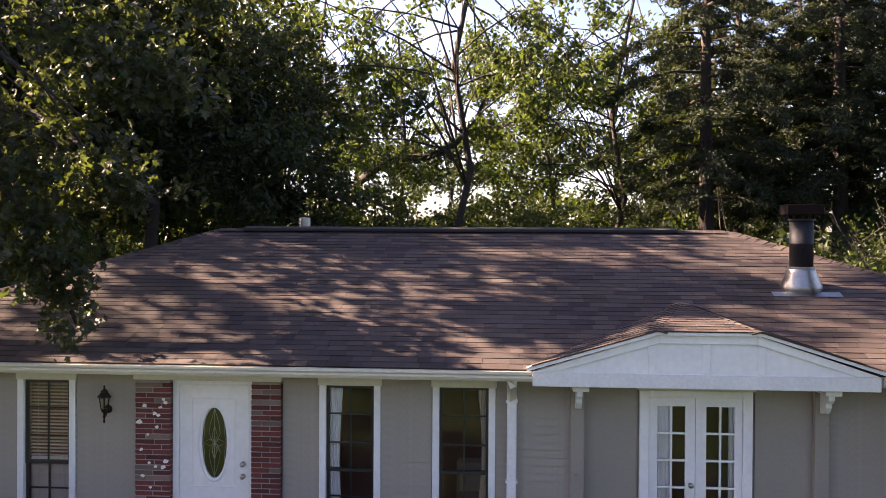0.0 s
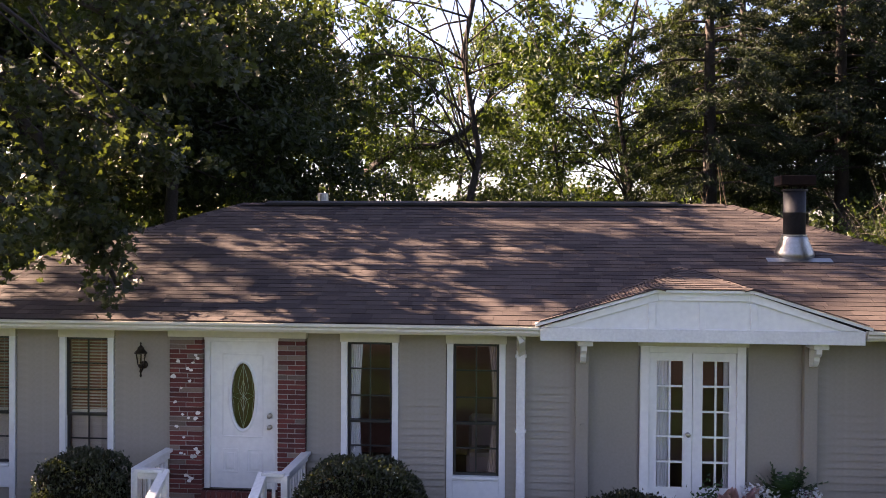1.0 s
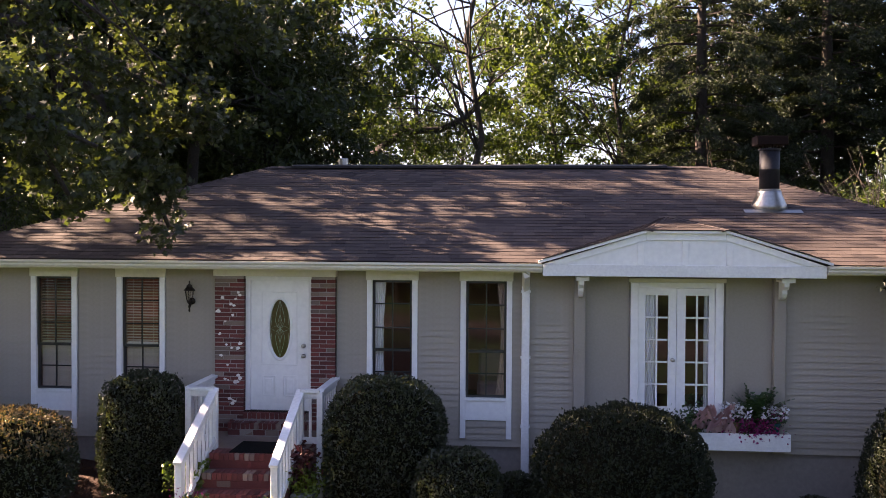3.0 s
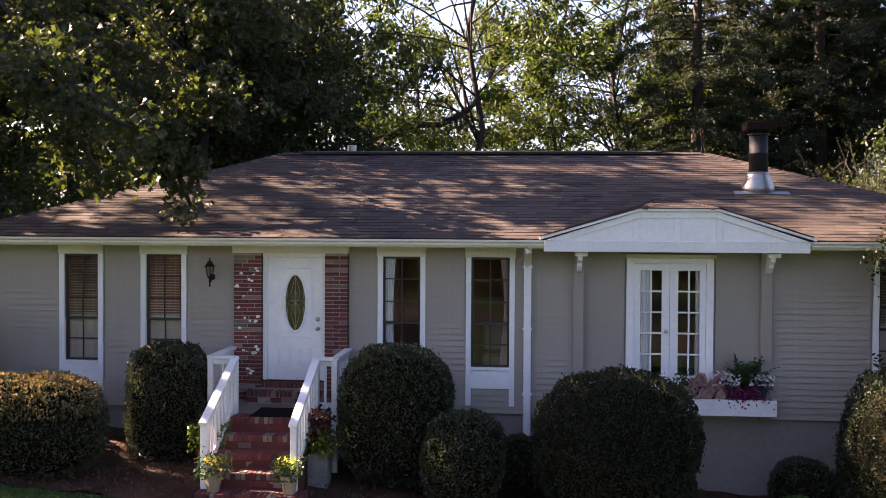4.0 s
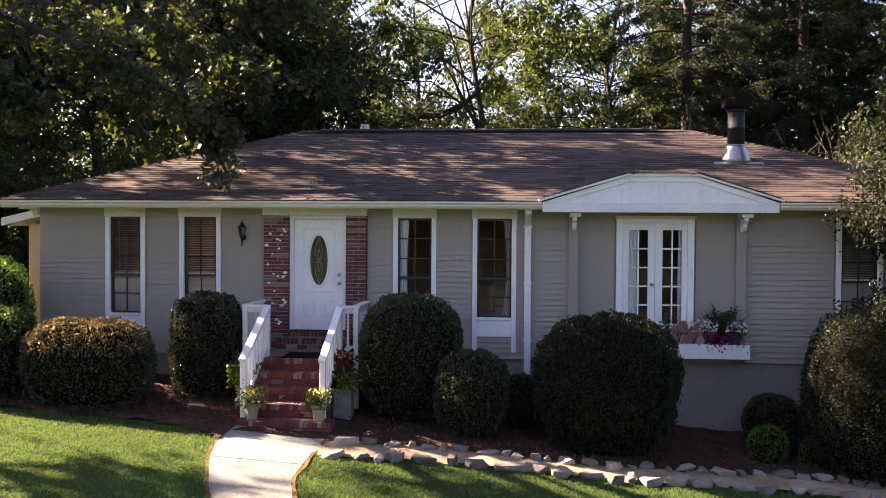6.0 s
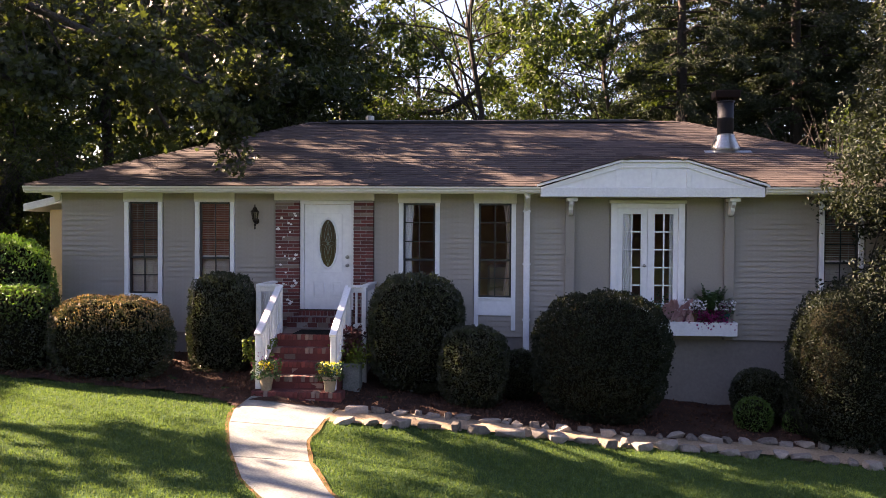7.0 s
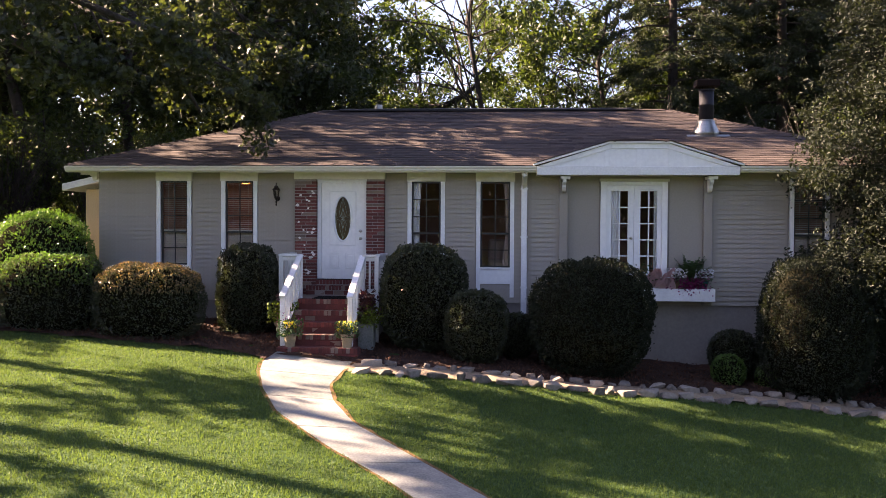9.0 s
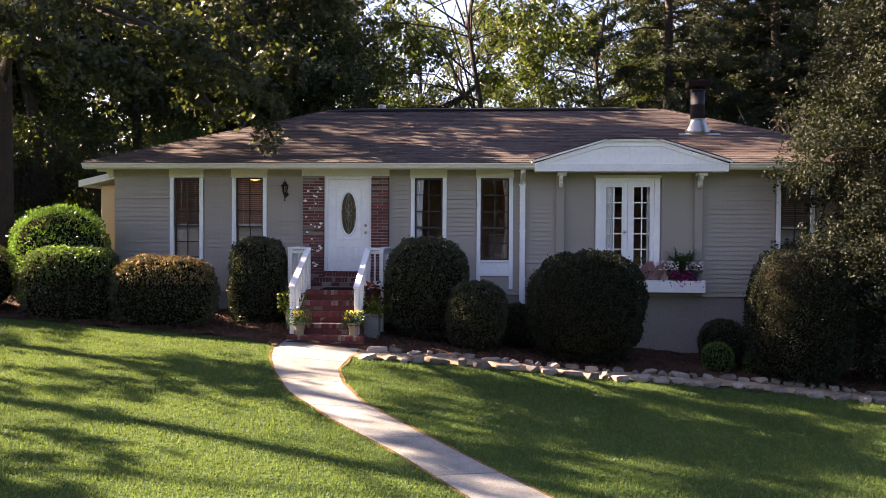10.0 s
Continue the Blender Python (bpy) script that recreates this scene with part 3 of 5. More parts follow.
part("stem", bm, BRONZE, lamp)
# a pale armchair seen through the window beside the downspout
chair = thing("armchair", "pale upholstered armchair just inside the window", "armchair")
bm = bmesh.new()
box(bm, 0.45, 1.05, 0.75, 1.35, 1.45, 1.80)
part("seat", bm, CURTAIN_PINK, chair, bevel=0.05)
bm = bmesh.new()
box(bm, 0.45, 1.05, 1.30, 1.45, 1.45, 2.25)
part("backrest", bm, CURTAIN_PINK, chair, bevel=0.05)
for x in (0.48, 1.0):
    for y in (0.8, 1.4):
        bm = bmesh.new()
        box(bm, x - 0.02, x + 0.02, y - 0.02, y + 0.02, 1.36, 1.46)
        part("leg", bm, ROOM_FLOOR, chair)


# ---- front door ----
door = thing("door_1", "closed white panelled front door with leaded oval glass", "door", kind="structure")
DX0, DX1, DZ0, DZ1 = -3.055, -2.145, 1.405, 3.430
OX, OZ, ORX, ORZ = -2.60, 2.68, 0.165, 0.455


def plate_with_oval(bm, x0, x1, z0, z1, y, ox, oz, rx, rz, n=40):
    """A flat plate with an oval hole."""
    outer, inner = [], []
    turns = [2 * math.pi * k / (n - 4) for k in range(n - 4)] + [math.atan2(v - oz, u - ox) % (2 * math.pi) for u in (x0, x1) for v in (z0, z1)]
    for a in sorted(turns):
        inner.append(bm.verts.new((ox + rx * math.cos(a), y, oz + rz * math.sin(a))))
        c, s = math.cos(a), math.sin(a)
        t = min(((x1 - ox) if c > 0 else (x0 - ox)) / c if abs(c) > 1e-6 else 1e9, ((z1 - oz) if s > 0 else (z0 - oz)) / s if abs(s) > 1e-6 else 1e9)
        outer.append(bm.verts.new((ox + t * c, y, oz + t * s)))
    for k in range(n):
        bm.faces.new((outer[k], outer[(k + 1) % n], inner[(k + 1) % n], inner[k]))
    return outer, inner


bm = bmesh.new()
o1, i1 = plate_with_oval(bm, DX0, DX1, 2.05, DZ1, 0.03, OX, OZ, ORX, ORZ)
o2, i2 = plate_with_oval(bm, DX0, DX1, 2.05, DZ1, 0.075, OX, OZ, ORX, ORZ)
for k in range(40):
    bm.faces.new((i1[k], i1[(k + 1) % 40], i2[(k + 1) % 40], i2[k]))
box(bm, DX0, DX1, 0.03, 0.075, DZ0, 2.05)
slab = part("leaf", bm, WHITE, door)
bm = bmesh.new()
rings = []
for r, y in ((0.0, 0.03), (0.012, 0.012), (0.035, 0.010), (0.05, 0.03)):
    rings.append([bm.verts.new((OX + (ORX + r) * math.cos(a), y, OZ + (ORZ + r) * math.sin(a))) for a in np.linspace(0, 2 * math.pi, 49)[:-1]])
for r, s in zip(rings, rings[1:]):
    for k in range(48):
        bm.faces.new((r[k], r[(k + 1) % 48], s[(k + 1) % 48], s[k]))
part("oval_frame", bm, WHITE, door, smooth=True)
bm = bmesh.new()
bm.faces.new([bm.verts.new((OX + ORX * math.cos(a), 0.05, OZ + ORZ * math.sin(a))) for a in np.linspace(0, 2 * math.pi, 49)[:-1]])
part("oval_glass", bm, OVAL_GLASS, door, "dark leaded oval glass")
bm = bmesh.new()


def came(points):
    tube(bm, [(OX + x, 0.044, OZ + z) for x, z in points], [0.003] * len(points), 5)


for sx in (-1, 1):
    came([(sx * 0.0, 0.44), (sx * 0.055, 0.25), (sx * 0.075, 0.12), (sx * 0.03, 0.02), (0, 0)])
    came([(sx * 0.0, -0.44), (sx * 0.055, -0.25), (sx * 0.075, -0.12), (sx * 0.03, -0.02), (0, 0)])
    came([(0, 0), (sx * 0.06, 0.045), (sx * 0.155, 0.0), (sx * 0.06, -0.045), (0, 0)])
    came([(0, 0), (sx * 0.035, 0.09), (0, 0.22)])
    came([(0, 0), (sx * 0.035, -0.09), (0, -0.22)])
    came([(sx * 0.13, 0.30), (sx * 0.135, 0.1), (sx * 0.155, 0), (sx * 0.135, -0.1), (sx * 0.13, -0.28)])
came([(0, 0.45), (0, -0.45)])
part("leading", bm, BRASS, door, "brass leading in a flower pattern")


def raised_frame(x0, x1, z0, z1, w=0.022, y=0.022):
    bm = bmesh.new()
    box(bm, x0, x1, y, 0.031, z0, z0 + w)
    box(bm, x0, x1, y, 0.031, z1 - w, z1)
    box(bm, x0, x0 + w, y, 0.031, z0 + w, z1 - w)
    box(bm, x1 - w, x1, y, 0.031, z0 + w, z1 - w)
    return bm


part("moulding", raised_frame(-2.89, -2.31, 2.11, 3.27), WHITE, door, bevel=0.004)
for a, b in ((-2.88, -2.66), (-2.54, -2.32)):
    part("moulding", raised_frame(a, b, 1.62, 1.95), WHITE, door, bevel=0.004)
    bm = bmesh.new()
    box(bm, a + 0.05, b - 0.05, 0.02, 0.031, 1.67, 1.90)
    part("raised_panel", bm, WHITE, door, bevel=0.008)
for z, r in ((2.42, 0.032), (2.26, 0.030)):
    bm = bmesh.new()
    lathe(bm, [(0.034, 0.0), (0.034, 0.01), (0.014, 0.014), (0.014, 0.035), (r, 0.045), (r, 0.065), (0.016, 0.075)], sides=16)
    bmesh.ops.transform(bm, matrix=pose(-2.215, 0.03, z, 90), verts=bm.verts[:])
    part("deadbolt" if z > 2.3 else "door_knob", bm, NICKEL, door, "satin nickel fitting", smooth=True)
for a, b, c, d in ((DOOR[0], DX0 - 0.004, DZ0, DOOR[3]), (DX1 + 0.004, DOOR[1], DZ0, DOOR[3]), (DX0 - 0.004, DX1 + 0.004, DZ1 + 0.004, DOOR[3])):
    bm = bmesh.new()
    box(bm, a, b, -0.012, 0.08, c, d)
    part("jamb", bm, WHITE, door, bevel=0.004)
bm = bmesh.new()
box(bm, DOOR[0], DOOR[1], -0.03, 0.10, 1.385, 1.404)
part("threshold", bm, BRONZE, door, "dark metal threshold")
bm = bmesh.new()
box(bm, -3.615, -1.68, -0.13, 0.03, 3.505, WALL_TOP + 0.02)
tagged(part("door_head_board", bm, CREAM, bevel=0.005), "cream painted board over the front door, stained", "trim", kind="structure")
bm = bmesh.new()
box(bm, DOOR[0], DOOR[1], -0.02, 0.03, 3.46, 3.505)
tagged(part("trim", bm, WHITE), "white painted trim strip over the door", "trim", kind="structure")

# ---- french doors ----
french = thing("door_2", "closed white french doors with ten panes each", "french doors", kind="structure")
for a, b, c, d in ((2.80, 2.915, 1.33, 3.47), (4.05, 4.165, 1.33, 3.47), (2.915, 4.05, 3.385, 3.47)):
    bm = bmesh.new()
    box(bm, a, b, -0.035, 0.10, c, d)
    part("casing", bm, WHITE, french, bevel=0.005)
bm = bmesh.new()
box(bm, 2.77, 4.20, -0.05, 0.03, 3.472, 3.53)
part("head_board", bm, CREAM, french, bevel=0.004)
for a, b, glass_a, glass_b in ((2.918, 3.480, 3.020, 3.360), (3.486, 4.047, 3.615, 3.955)):
    bm = bmesh.new()
    z0, z1, g0, g1 = 1.335, 3.382, 1.60, 3.275
    box(bm, a, glass_a, 0.0, 0.045, z0, z1)
    box(bm, glass_b, b, 0.0, 0.045, z0, z1)
    box(bm, glass_a, glass_b, 0.0, 0.045, z0, g0)
    box(bm, glass_a, glass_b, 0.0, 0.045, g1, z1)
    leaf = part("door_leaf", bm, WHITE, french)
    xm = (glass_a + glass_b) / 2
    bm = bmesh.new()
    box(bm, xm - 0.013, xm + 0.013, 0.004, 0.04, g0, g1)
    for k in range(1, 5):
        z = g0 + (g1 - g0) * k / 5
        box(bm, glass_a, xm - 0.013, 0.006, 0.038, z - 0.013, z + 0.013)
        box(bm, xm + 0.013, glass_b, 0.006, 0.038, z - 0.013, z + 0.013)
    part("glazing_bars", bm, WHITE, leaf)
    bm = bmesh.new()
    bm.faces.new([bm.verts.new(p) for p in ((glass_a, 0.024, g0), (glass_b, 0.024, g0), (glass_b, 0.024, g1), (glass_a, 0.024, g1))])
    g = part("pane", bm, PANE, leaf)
    g.visible_shadow = False
bm = bmesh.new()
lathe(bm, [(0.03, 0.0), (0.03, 0.01), (0.012, 0.014), (0.012, 0.03), (0.03, 0.04), (0.03, 0.06), (0.012, 0.068)], sides=16)
bmesh.ops.transform(bm, matrix=pose(3.425, 0.0, 2.305, 90), verts=bm.verts[:])
part("door_knob", bm, NICKEL, french, smooth=True)
for a, b in ((2.98, 3.19), (3.90, 4.04)):
    bm = bmesh.new()
    vs = [[bm.verts.new((a + (b - a) * i / 22, 0.085 + 0.018 * math.sin(i * 1.5 + 0.2 * j), 1.40 + 1.98 * j / 10)) for j in range(11)] for i in range(23)]
    for i in range(22):
        for j in range(10):
            bm.faces.new((vs[i][j], vs[i + 1][j], vs[i + 1][j + 1], vs[i][j + 1]))
    tagged(part("curtain", bm, CURTAIN, smooth=True), "white gathered curtain behind french door glass", "curtain")

# worn earth edge along the walk
verts, faces = [], []
wear = random.Random(14)
for line, sgn in ((WALK_L, -1), (WALK_R, 1)):
    for i in range(121):
        x, y = along_line(line, i / 120)
        w = 0.05 + 0.035 * noise.noise(Vector((x * 3, y * 3, sgn))) + wear.uniform(0, 0.02)
        verts += [(x - sgn * 0.01, y, ground_z(x, y) + 0.012), (x + sgn * w, y, ground_z(x, y) + 0.016)]
        if i:
            n = len(verts)
            faces.append((n - 4, n - 3, n - 1, n - 2))
tagged(new("walk_edge", raw_mesh("walk_edge", verts, faces, DEAD_GRASS)), "narrow strip of bare brown earth along the walk", "bare earth", kind="structure")

# ---- roof ----
SLOPE = math.hypot(RIDGE_Y - EAVE_Y, RIDGE_Z - EAVE_Z)
BACK_Y = 2 * RIDGE_Y - EAVE_Y
roof = thing("roof", "hipped roof of weathered brown-purple asphalt shingles", "roof", kind="structure")
bm = bmesh.new()
e = [bm.verts.new(p) for p in ((X_L, EAVE_Y, EAVE_Z), (X_R, EAVE_Y, EAVE_Z), (X_R, BACK_Y, EAVE_Z), (X_L, BACK_Y, EAVE_Z))]
r = [bm.verts.new((RX_L, RIDGE_Y, RIDGE_Z)), bm.verts.new((RX_R, RIDGE_Y, RIDGE_Z))]
u = [bm.verts.new((v.co.x, v.co.y, v.co.z - 0.03)) for v in e]
for f in ((e[0], e[1], r[1], r[0]), (e[1], e[2], r[1]), (e[2], e[3], r[0], r[1]), (e[3], e[0], r[0]), u[::-1]):
    bm.faces.new(f)
for k in range(4):
    bm.faces.new((e[k], u[k], u[(k + 1) % 4], e[(k + 1) % 4]))
part("deck", bm, RIDGE_VENT, roof)
EXPO, THICK = 0.143, 0.011
PIECES = {}
for w in (0.17, 0.23, 0.29, 0.34):
    bm = bmesh.new()
    vs = box(bm, 0.002, w - 0.002, -0.004, EXPO + 0.02, 0.0, THICK)
    for v in vs:
        if v.co.y > 0.05:
            v.co.z = 0.001 if v.co.z < 0.005 else 0.004
    PIECES[w] = finish("shingle", bm, SHINGLE_ONE)


def shingle_slope(p0, p1, q0, q1, seed, single=None, skip=None):
    """Courses of shingles on the slope from eave p0-p1 up to q0-q1. Returns joined boxes; single(x, course) makes a piece of its own."""
    g = random.Random(seed)
    p0, p1, q0, q1 = map(Vector, (p0, p1, q0, q1))
    across = (p1 - p0).normalized()
    up = (q0 - p0) - (q0 - p0).dot(across) * across
    height = up.length
    up.normalize()
    out = across.cross(up).normalized()
    verts, faces = [], []
    for k in range(int(height / EXPO) + 1):
        s = k * EXPO
        t = min((s + 0.05) / height, 1.0)
        a = (q0 - p0).dot(across) * t
        b = (p1 - p0).length + ((q1 - p1).dot(across)) * t
        x = a - g.uniform(0, 0.2)
        while x < b:
            w = g.choice((0.17, 0.23, 0.29, 0.34))
            x0, x1 = max(x, a), min(x + w, b)
            if x1 - x0 > 0.02:
                lift = g.uniform(0.0, 0.004)
                m = Matrix((across, up, out)).transposed()
                at = p0 + across * x0 + up * s + out * (0.004 + lift)
                if skip is None or not skip(p0 + across * (x0 + x1) / 2 + up * (s + EXPO / 2)):
                    if single and abs(x1 - x0 - w) < 1e-6 and single(at.x, k):
                        ob = new("shingle", PIECES[w])
                        ob.parent = roof
                        ob.matrix_basis = Matrix.Translation(at) @ m.to_4x4()
                    else:
                        n = len(verts)
                        tall = min(EXPO + 0.02, height - s + 0.01)
                        for i in (0.002, x1 - x0 - 0.002):
                            for y, zs in ((-0.004, (0.0, THICK)), (tall, (0.001, 0.004))):
                                for z in zs:
                                    verts.append(at + across * i + up * y + out * z)
                        faces += [[n + c for c in f] for f in ((0, 1, 3, 2), (4, 6, 7, 5), (0, 4, 5, 1), (2, 3, 7, 6), (0, 2, 6, 4), (1, 5, 7, 3))]
            x += w
    return verts, faces


PORCH_APEX, PORCH_Y = Vector((3.53, 1.25, 4.465)), -0.60
PL, PR = Vector((1.40, PORCH_Y, 3.80)), Vector((5.56, PORCH_Y, 3.80))
TL, TR = Vector((2.91, PORCH_Y, 4.245)), Vector((4.115, PORCH_Y, 4.245))


def under_porch(p):
    """Whether a place on the main slope lies under the small porch roof."""
    f = (p.y - PORCH_Y) / (PORCH_APEX.y - PORCH_Y)
    return f < 1 and PL.x + (PORCH_APEX.x - PL.x) * f + 0.02 < p.x < PR.x + (PORCH_APEX.x - PR.x) * f - 0.02


for nm, args in {
    "front_shingles": ((X_L, EAVE_Y - 0.03, EAVE_Z - 0.005), (X_R, EAVE_Y - 0.03, EAVE_Z - 0.005), (RX_L, RIDGE_Y, RIDGE_Z), (RX_R, RIDGE_Y, RIDGE_Z), 3, lambda x, k: k < 14 and -4.2 < x < 0.6, under_porch),
    "west_shingles": ((X_L - 0.02, BACK_Y, EAVE_Z), (X_L - 0.02, EAVE_Y, EAVE_Z), (RX_L, RIDGE_Y, RIDGE_Z), (RX_L, RIDGE_Y, RIDGE_Z), 4),
    "east_shingles": ((X_R + 0.02, EAVE_Y, EAVE_Z), (X_R + 0.02, BACK_Y, EAVE_Z), (RX_R, RIDGE_Y, RIDGE_Z), (RX_R, RIDGE_Y, RIDGE_Z), 5),
}.items():
    v, f = shingle_slope(*args)
    child(nm, raw_mesh(nm, v, f, SHINGLE), roof, kind="stuff")
# caps on hips and ridge
verts, faces = [], []


def caps(a, b, size=0.16, half=0.15, lift=0.02, drop=0.055):
    a, b = Vector(a), Vector(b)
    ahead = (b - a).normalized()
    side = ahead.cross(Vector((0, 0, 1))).normalized()
    up = side.cross(ahead)
    for k in range(int((b - a).length / size)):
        p = a + ahead * k * size
        n = len(verts)
        for y, z in ((-0.01, lift + 0.016), (size + 0.02, lift + 0.006)):
            for x, d in ((-half, -drop), (0, 0.0), (half, -drop)):
                verts.append(p + ahead * y + side * x + up * (z + d))
        for x, d in ((-half, -drop), (0, 0.0), (half, -drop)):
            verts.append(p + ahead * -0.01 + side * x + up * (lift + d))
        for f in ((0, 1, 4, 3), (1, 2, 5, 4), (6, 7, 1, 0), (7, 8, 2, 1)):
            faces.append([n + i for i in f])


caps((X_L, EAVE_Y, EAVE_Z), (RX_L, RIDGE_Y, RIDGE_Z))
caps((X_R, EAVE_Y, EAVE_Z), (RX_R, RIDGE_Y, RIDGE_Z))
caps((RX_L, RIDGE_Y, RIDGE_Z), (RX_R, RIDGE_Y, RIDGE_Z), drop=0.05)
child("hip_caps", raw_mesh("hip_caps", verts, faces, SHINGLE), roof, kind="stuff")
bm = bmesh.new()
prof = [(-0.17, -0.035), (-0.16, 0.008), (0.0, 0.048), (0.16, 0.008), (0.17, -0.035)]
a = [bm.verts.new((-3.45, RIDGE_Y + y, RIDGE_Z + 0.02 + z)) for y, z in prof]
b = [bm.verts.new((3.95, RIDGE_Y + y, RIDGE_Z + 0.02 + z)) for y, z in prof]
for i in range(4):
    bm.faces.new((a[i], b[i], b[i + 1], a[i + 1]))
bm.faces.new(a)
bm.faces.new(b[::-1])
part("ridge_vent", bm, RIDGE_VENT, roof, "dark raised ridge vent")

# soffit, fascia, gutter
bm = bmesh.new()
box(bm, X_L + 0.03, X_R - 0.03, EAVE_Y + 0.03, 0.03, 3.652, 3.667)
tagged(part("soffit", bm, SOFFIT), "cream painted soffit under the eave", "soffit", kind="structure")


def gutter(x0, x1):
    g = thing("gutter", "cream painted metal gutter along the eave", "gutter")
    prof = [(-0.02, 0.0), (-0.075, 0.0), (-0.10, 0.035), (-0.10, 0.06), (-0.125, 0.085), (-0.125, 0.115), (-0.112, 0.115), (-0.112, 0.09), (-0.088, 0.062), (-0.088, 0.04), (-0.07, 0.012), (-0.03, 0.012), (-0.03, 0.115), (-0.02, 0.115)]
    bm = bmesh.new()
    a = [bm.verts.new((x0, EAVE_Y + 0.02 + y, 3.636 + z)) for y, z in prof]
    b = [bm.verts.new((x1, EAVE_Y + 0.02 + y, 3.636 + z)) for y, z in prof]
    for i in range(len(prof)):
        j = (i + 1) % len(prof)
        bm.faces.new((a[i], b[i], b[j], a[j]))
    bm.faces.new(a)
    bm.faces.new(b[::-1])
    part("trough", bm, CREAM, g)
    bm = bmesh.new()
    box(bm, x0, x1, EAVE_Y + 0.002, EAVE_Y + 0.028, 3.62, 3.75)
    part("fascia", bm, CREAM, g)


gutter(X_L, 1.46)
gutter(5.50, X_R)
spout = thing("downspout", "white painted square metal downspout", "downspout")
bm = bmesh.new()
tube(bm, [(1.225, -0.50, 3.645), (1.225, -0.49, 3.58), (1.225, -0.14, 3.42), (1.225, -0.09, 3.34)], [0.06] * 4, 4)
part("elbow", bm, CREAM, spout)
bm = bmesh.new()
box(bm, 1.165, 1.285, -0.125, -0.035, 0.35, 3.40)
part("pipe", bm, WHITE_WORN, spout, bevel=0.012)
for z in (1.25, 2.3, 3.3):
    bm = bmesh.new()
    box(bm, 1.15, 1.30, -0.13, -0.02, z, z + 0.03)
    part("strap", bm, WHITE_WORN, spout)

# ---- porch gable over the french doors ----
gable = thing("porch_gable", "white boarded low porch gable with clipped peak", "porch gable", kind="structure")


def slab_from(bm, pts, y0, y1):
    a = [bm.verts.new((x, y0, z)) for x, z in pts]
    b = [bm.verts.new((x, y1, z)) for x, z in pts]
    bm.faces.new(a)
    bm.faces.new(b[::-1])
    for i in range(len(pts)):
        j = (i + 1) % len(pts)
        bm.faces.new((a[i], b[i], b[j], a[j]))


FY = -0.53
bm = bmesh.new()
slab_from(bm, [(1.50, 3.70), (5.45, 3.70), (4.08, 4.19), (2.95, 4.19)], FY + 0.012, FY + 0.05)
part("infill_board", bm, WHITE, gable)
bm = bmesh.new()
slab_from(bm, [(1.468, 3.575), (5.485, 3.575), (5.485, 3.745), (1.468, 3.745)], FY - 0.015, FY + 0.05)
part("beam", bm, WHITE_WORN, gable, "white painted beam with worn edge", bevel=0.004)
for pts in ([(1.468, 3.747), (1.73, 3.747), (2.95, 4.105), (2.95, 4.212)], [(5.485, 3.747), (5.22, 3.747), (4.08, 4.105), (4.08, 4.212)], [(2.952, 4.105), (4.078, 4.105), (4.078, 4.212), (2.952, 4.212)]):
    bm = bmesh.new()
    slab_from(bm, pts, FY - 0.012, FY + 0.05)
    part("rake_board", bm, WHITE, gable, bevel=0.003)
for x in (2.83, 3.46, 4.09):
    bm = bmesh.new()
    box(bm, x, x + 0.085, FY - 0.008, FY + 0.03, 3.747, 4.10 if x == 3.46 else 4.075)
    part("batten", bm, WHITE, gable, bevel=0.003)
for a, b in ((Vector((1.40, 0, 3.785)), Vector((2.92, 0, 4.235))), (Vector((2.92, 0, 4.235)), Vector((4.11, 0, 4.235))), (Vector((4.11, 0, 4.235)), Vector((5.56, 0, 3.785)))):
    bm = bmesh.new()
    slab_from(bm, [(a.x, a.z + 0.012), (b.x, b.z + 0.012), (b.x, b.z - 0.028), (a.x, a.z - 0.028)], FY - 0.06, FY + 0.05)
    part("drip_moulding", bm, WHITE_WORN, gable)
bm = bmesh.new()
box(bm, 1.47, 5.48, FY + 0.052, 0.0, 3.58, 3.60)
part("porch_ceiling", bm, SOFFIT, gable)
bm = bmesh.new()
for pts in ((PL, TL, PORCH_APEX), (TL, TR, PORCH_APEX), (TR, PR, PORCH_APEX)):
    bm.faces.new([bm.verts.new(p) for p in pts])
part("porch_deck", bm, RIDGE_VENT, gable)
verts, faces = [], []
for pts, seed in (((PL, TL, PORCH_APEX, PORCH_APEX), 11), ((TL, TR, PORCH_APEX, PORCH_APEX), 12), ((TR, PR, PORCH_APEX, PORCH_APEX), 13)):
    v, f = shingle_slope(*pts, seed)
    faces += [[i + len(verts) for i in q] for q in f]
    verts += v
child("porch_shingles", raw_mesh("porch_shingles", verts, faces, SHINGLE), gable, "brown asphalt shingles", kind="stuff")
verts, faces = [], []
caps(TL, PORCH_APEX, 0.14, 0.13, 0.012, 0.03)
caps(TR, PORCH_APEX, 0.14, 0.13, 0.012, 0.03)
child("porch_hip_caps", raw_mesh("porch_hip_caps", verts, faces, SHINGLE), gable, kind="stuff")

# ---- flue and vent on the roof ----
flue = thing("chimney_flue", "black steel chimney flue with rusty cap and bright storm collar", "chimney flue")
fx, fy = 5.33, 1.95
fz = EAVE_Z + (fy - EAVE_Y) * (RIDGE_Z - EAVE_Z) / (RIDGE_Y - EAVE_Y)
bm = bmesh.new()
box(bm, -0.47, 0.47, -0.36, -0.20, 0.018, 0.024, Matrix.Translation((fx, fy, fz)) @ pose(0, 0, 0, math.degrees(math.atan2(RIDGE_Z - EAVE_Z, RIDGE_Y - EAVE_Y))))
part("flashing", bm, STEEL, flue)
bm = bmesh.new()
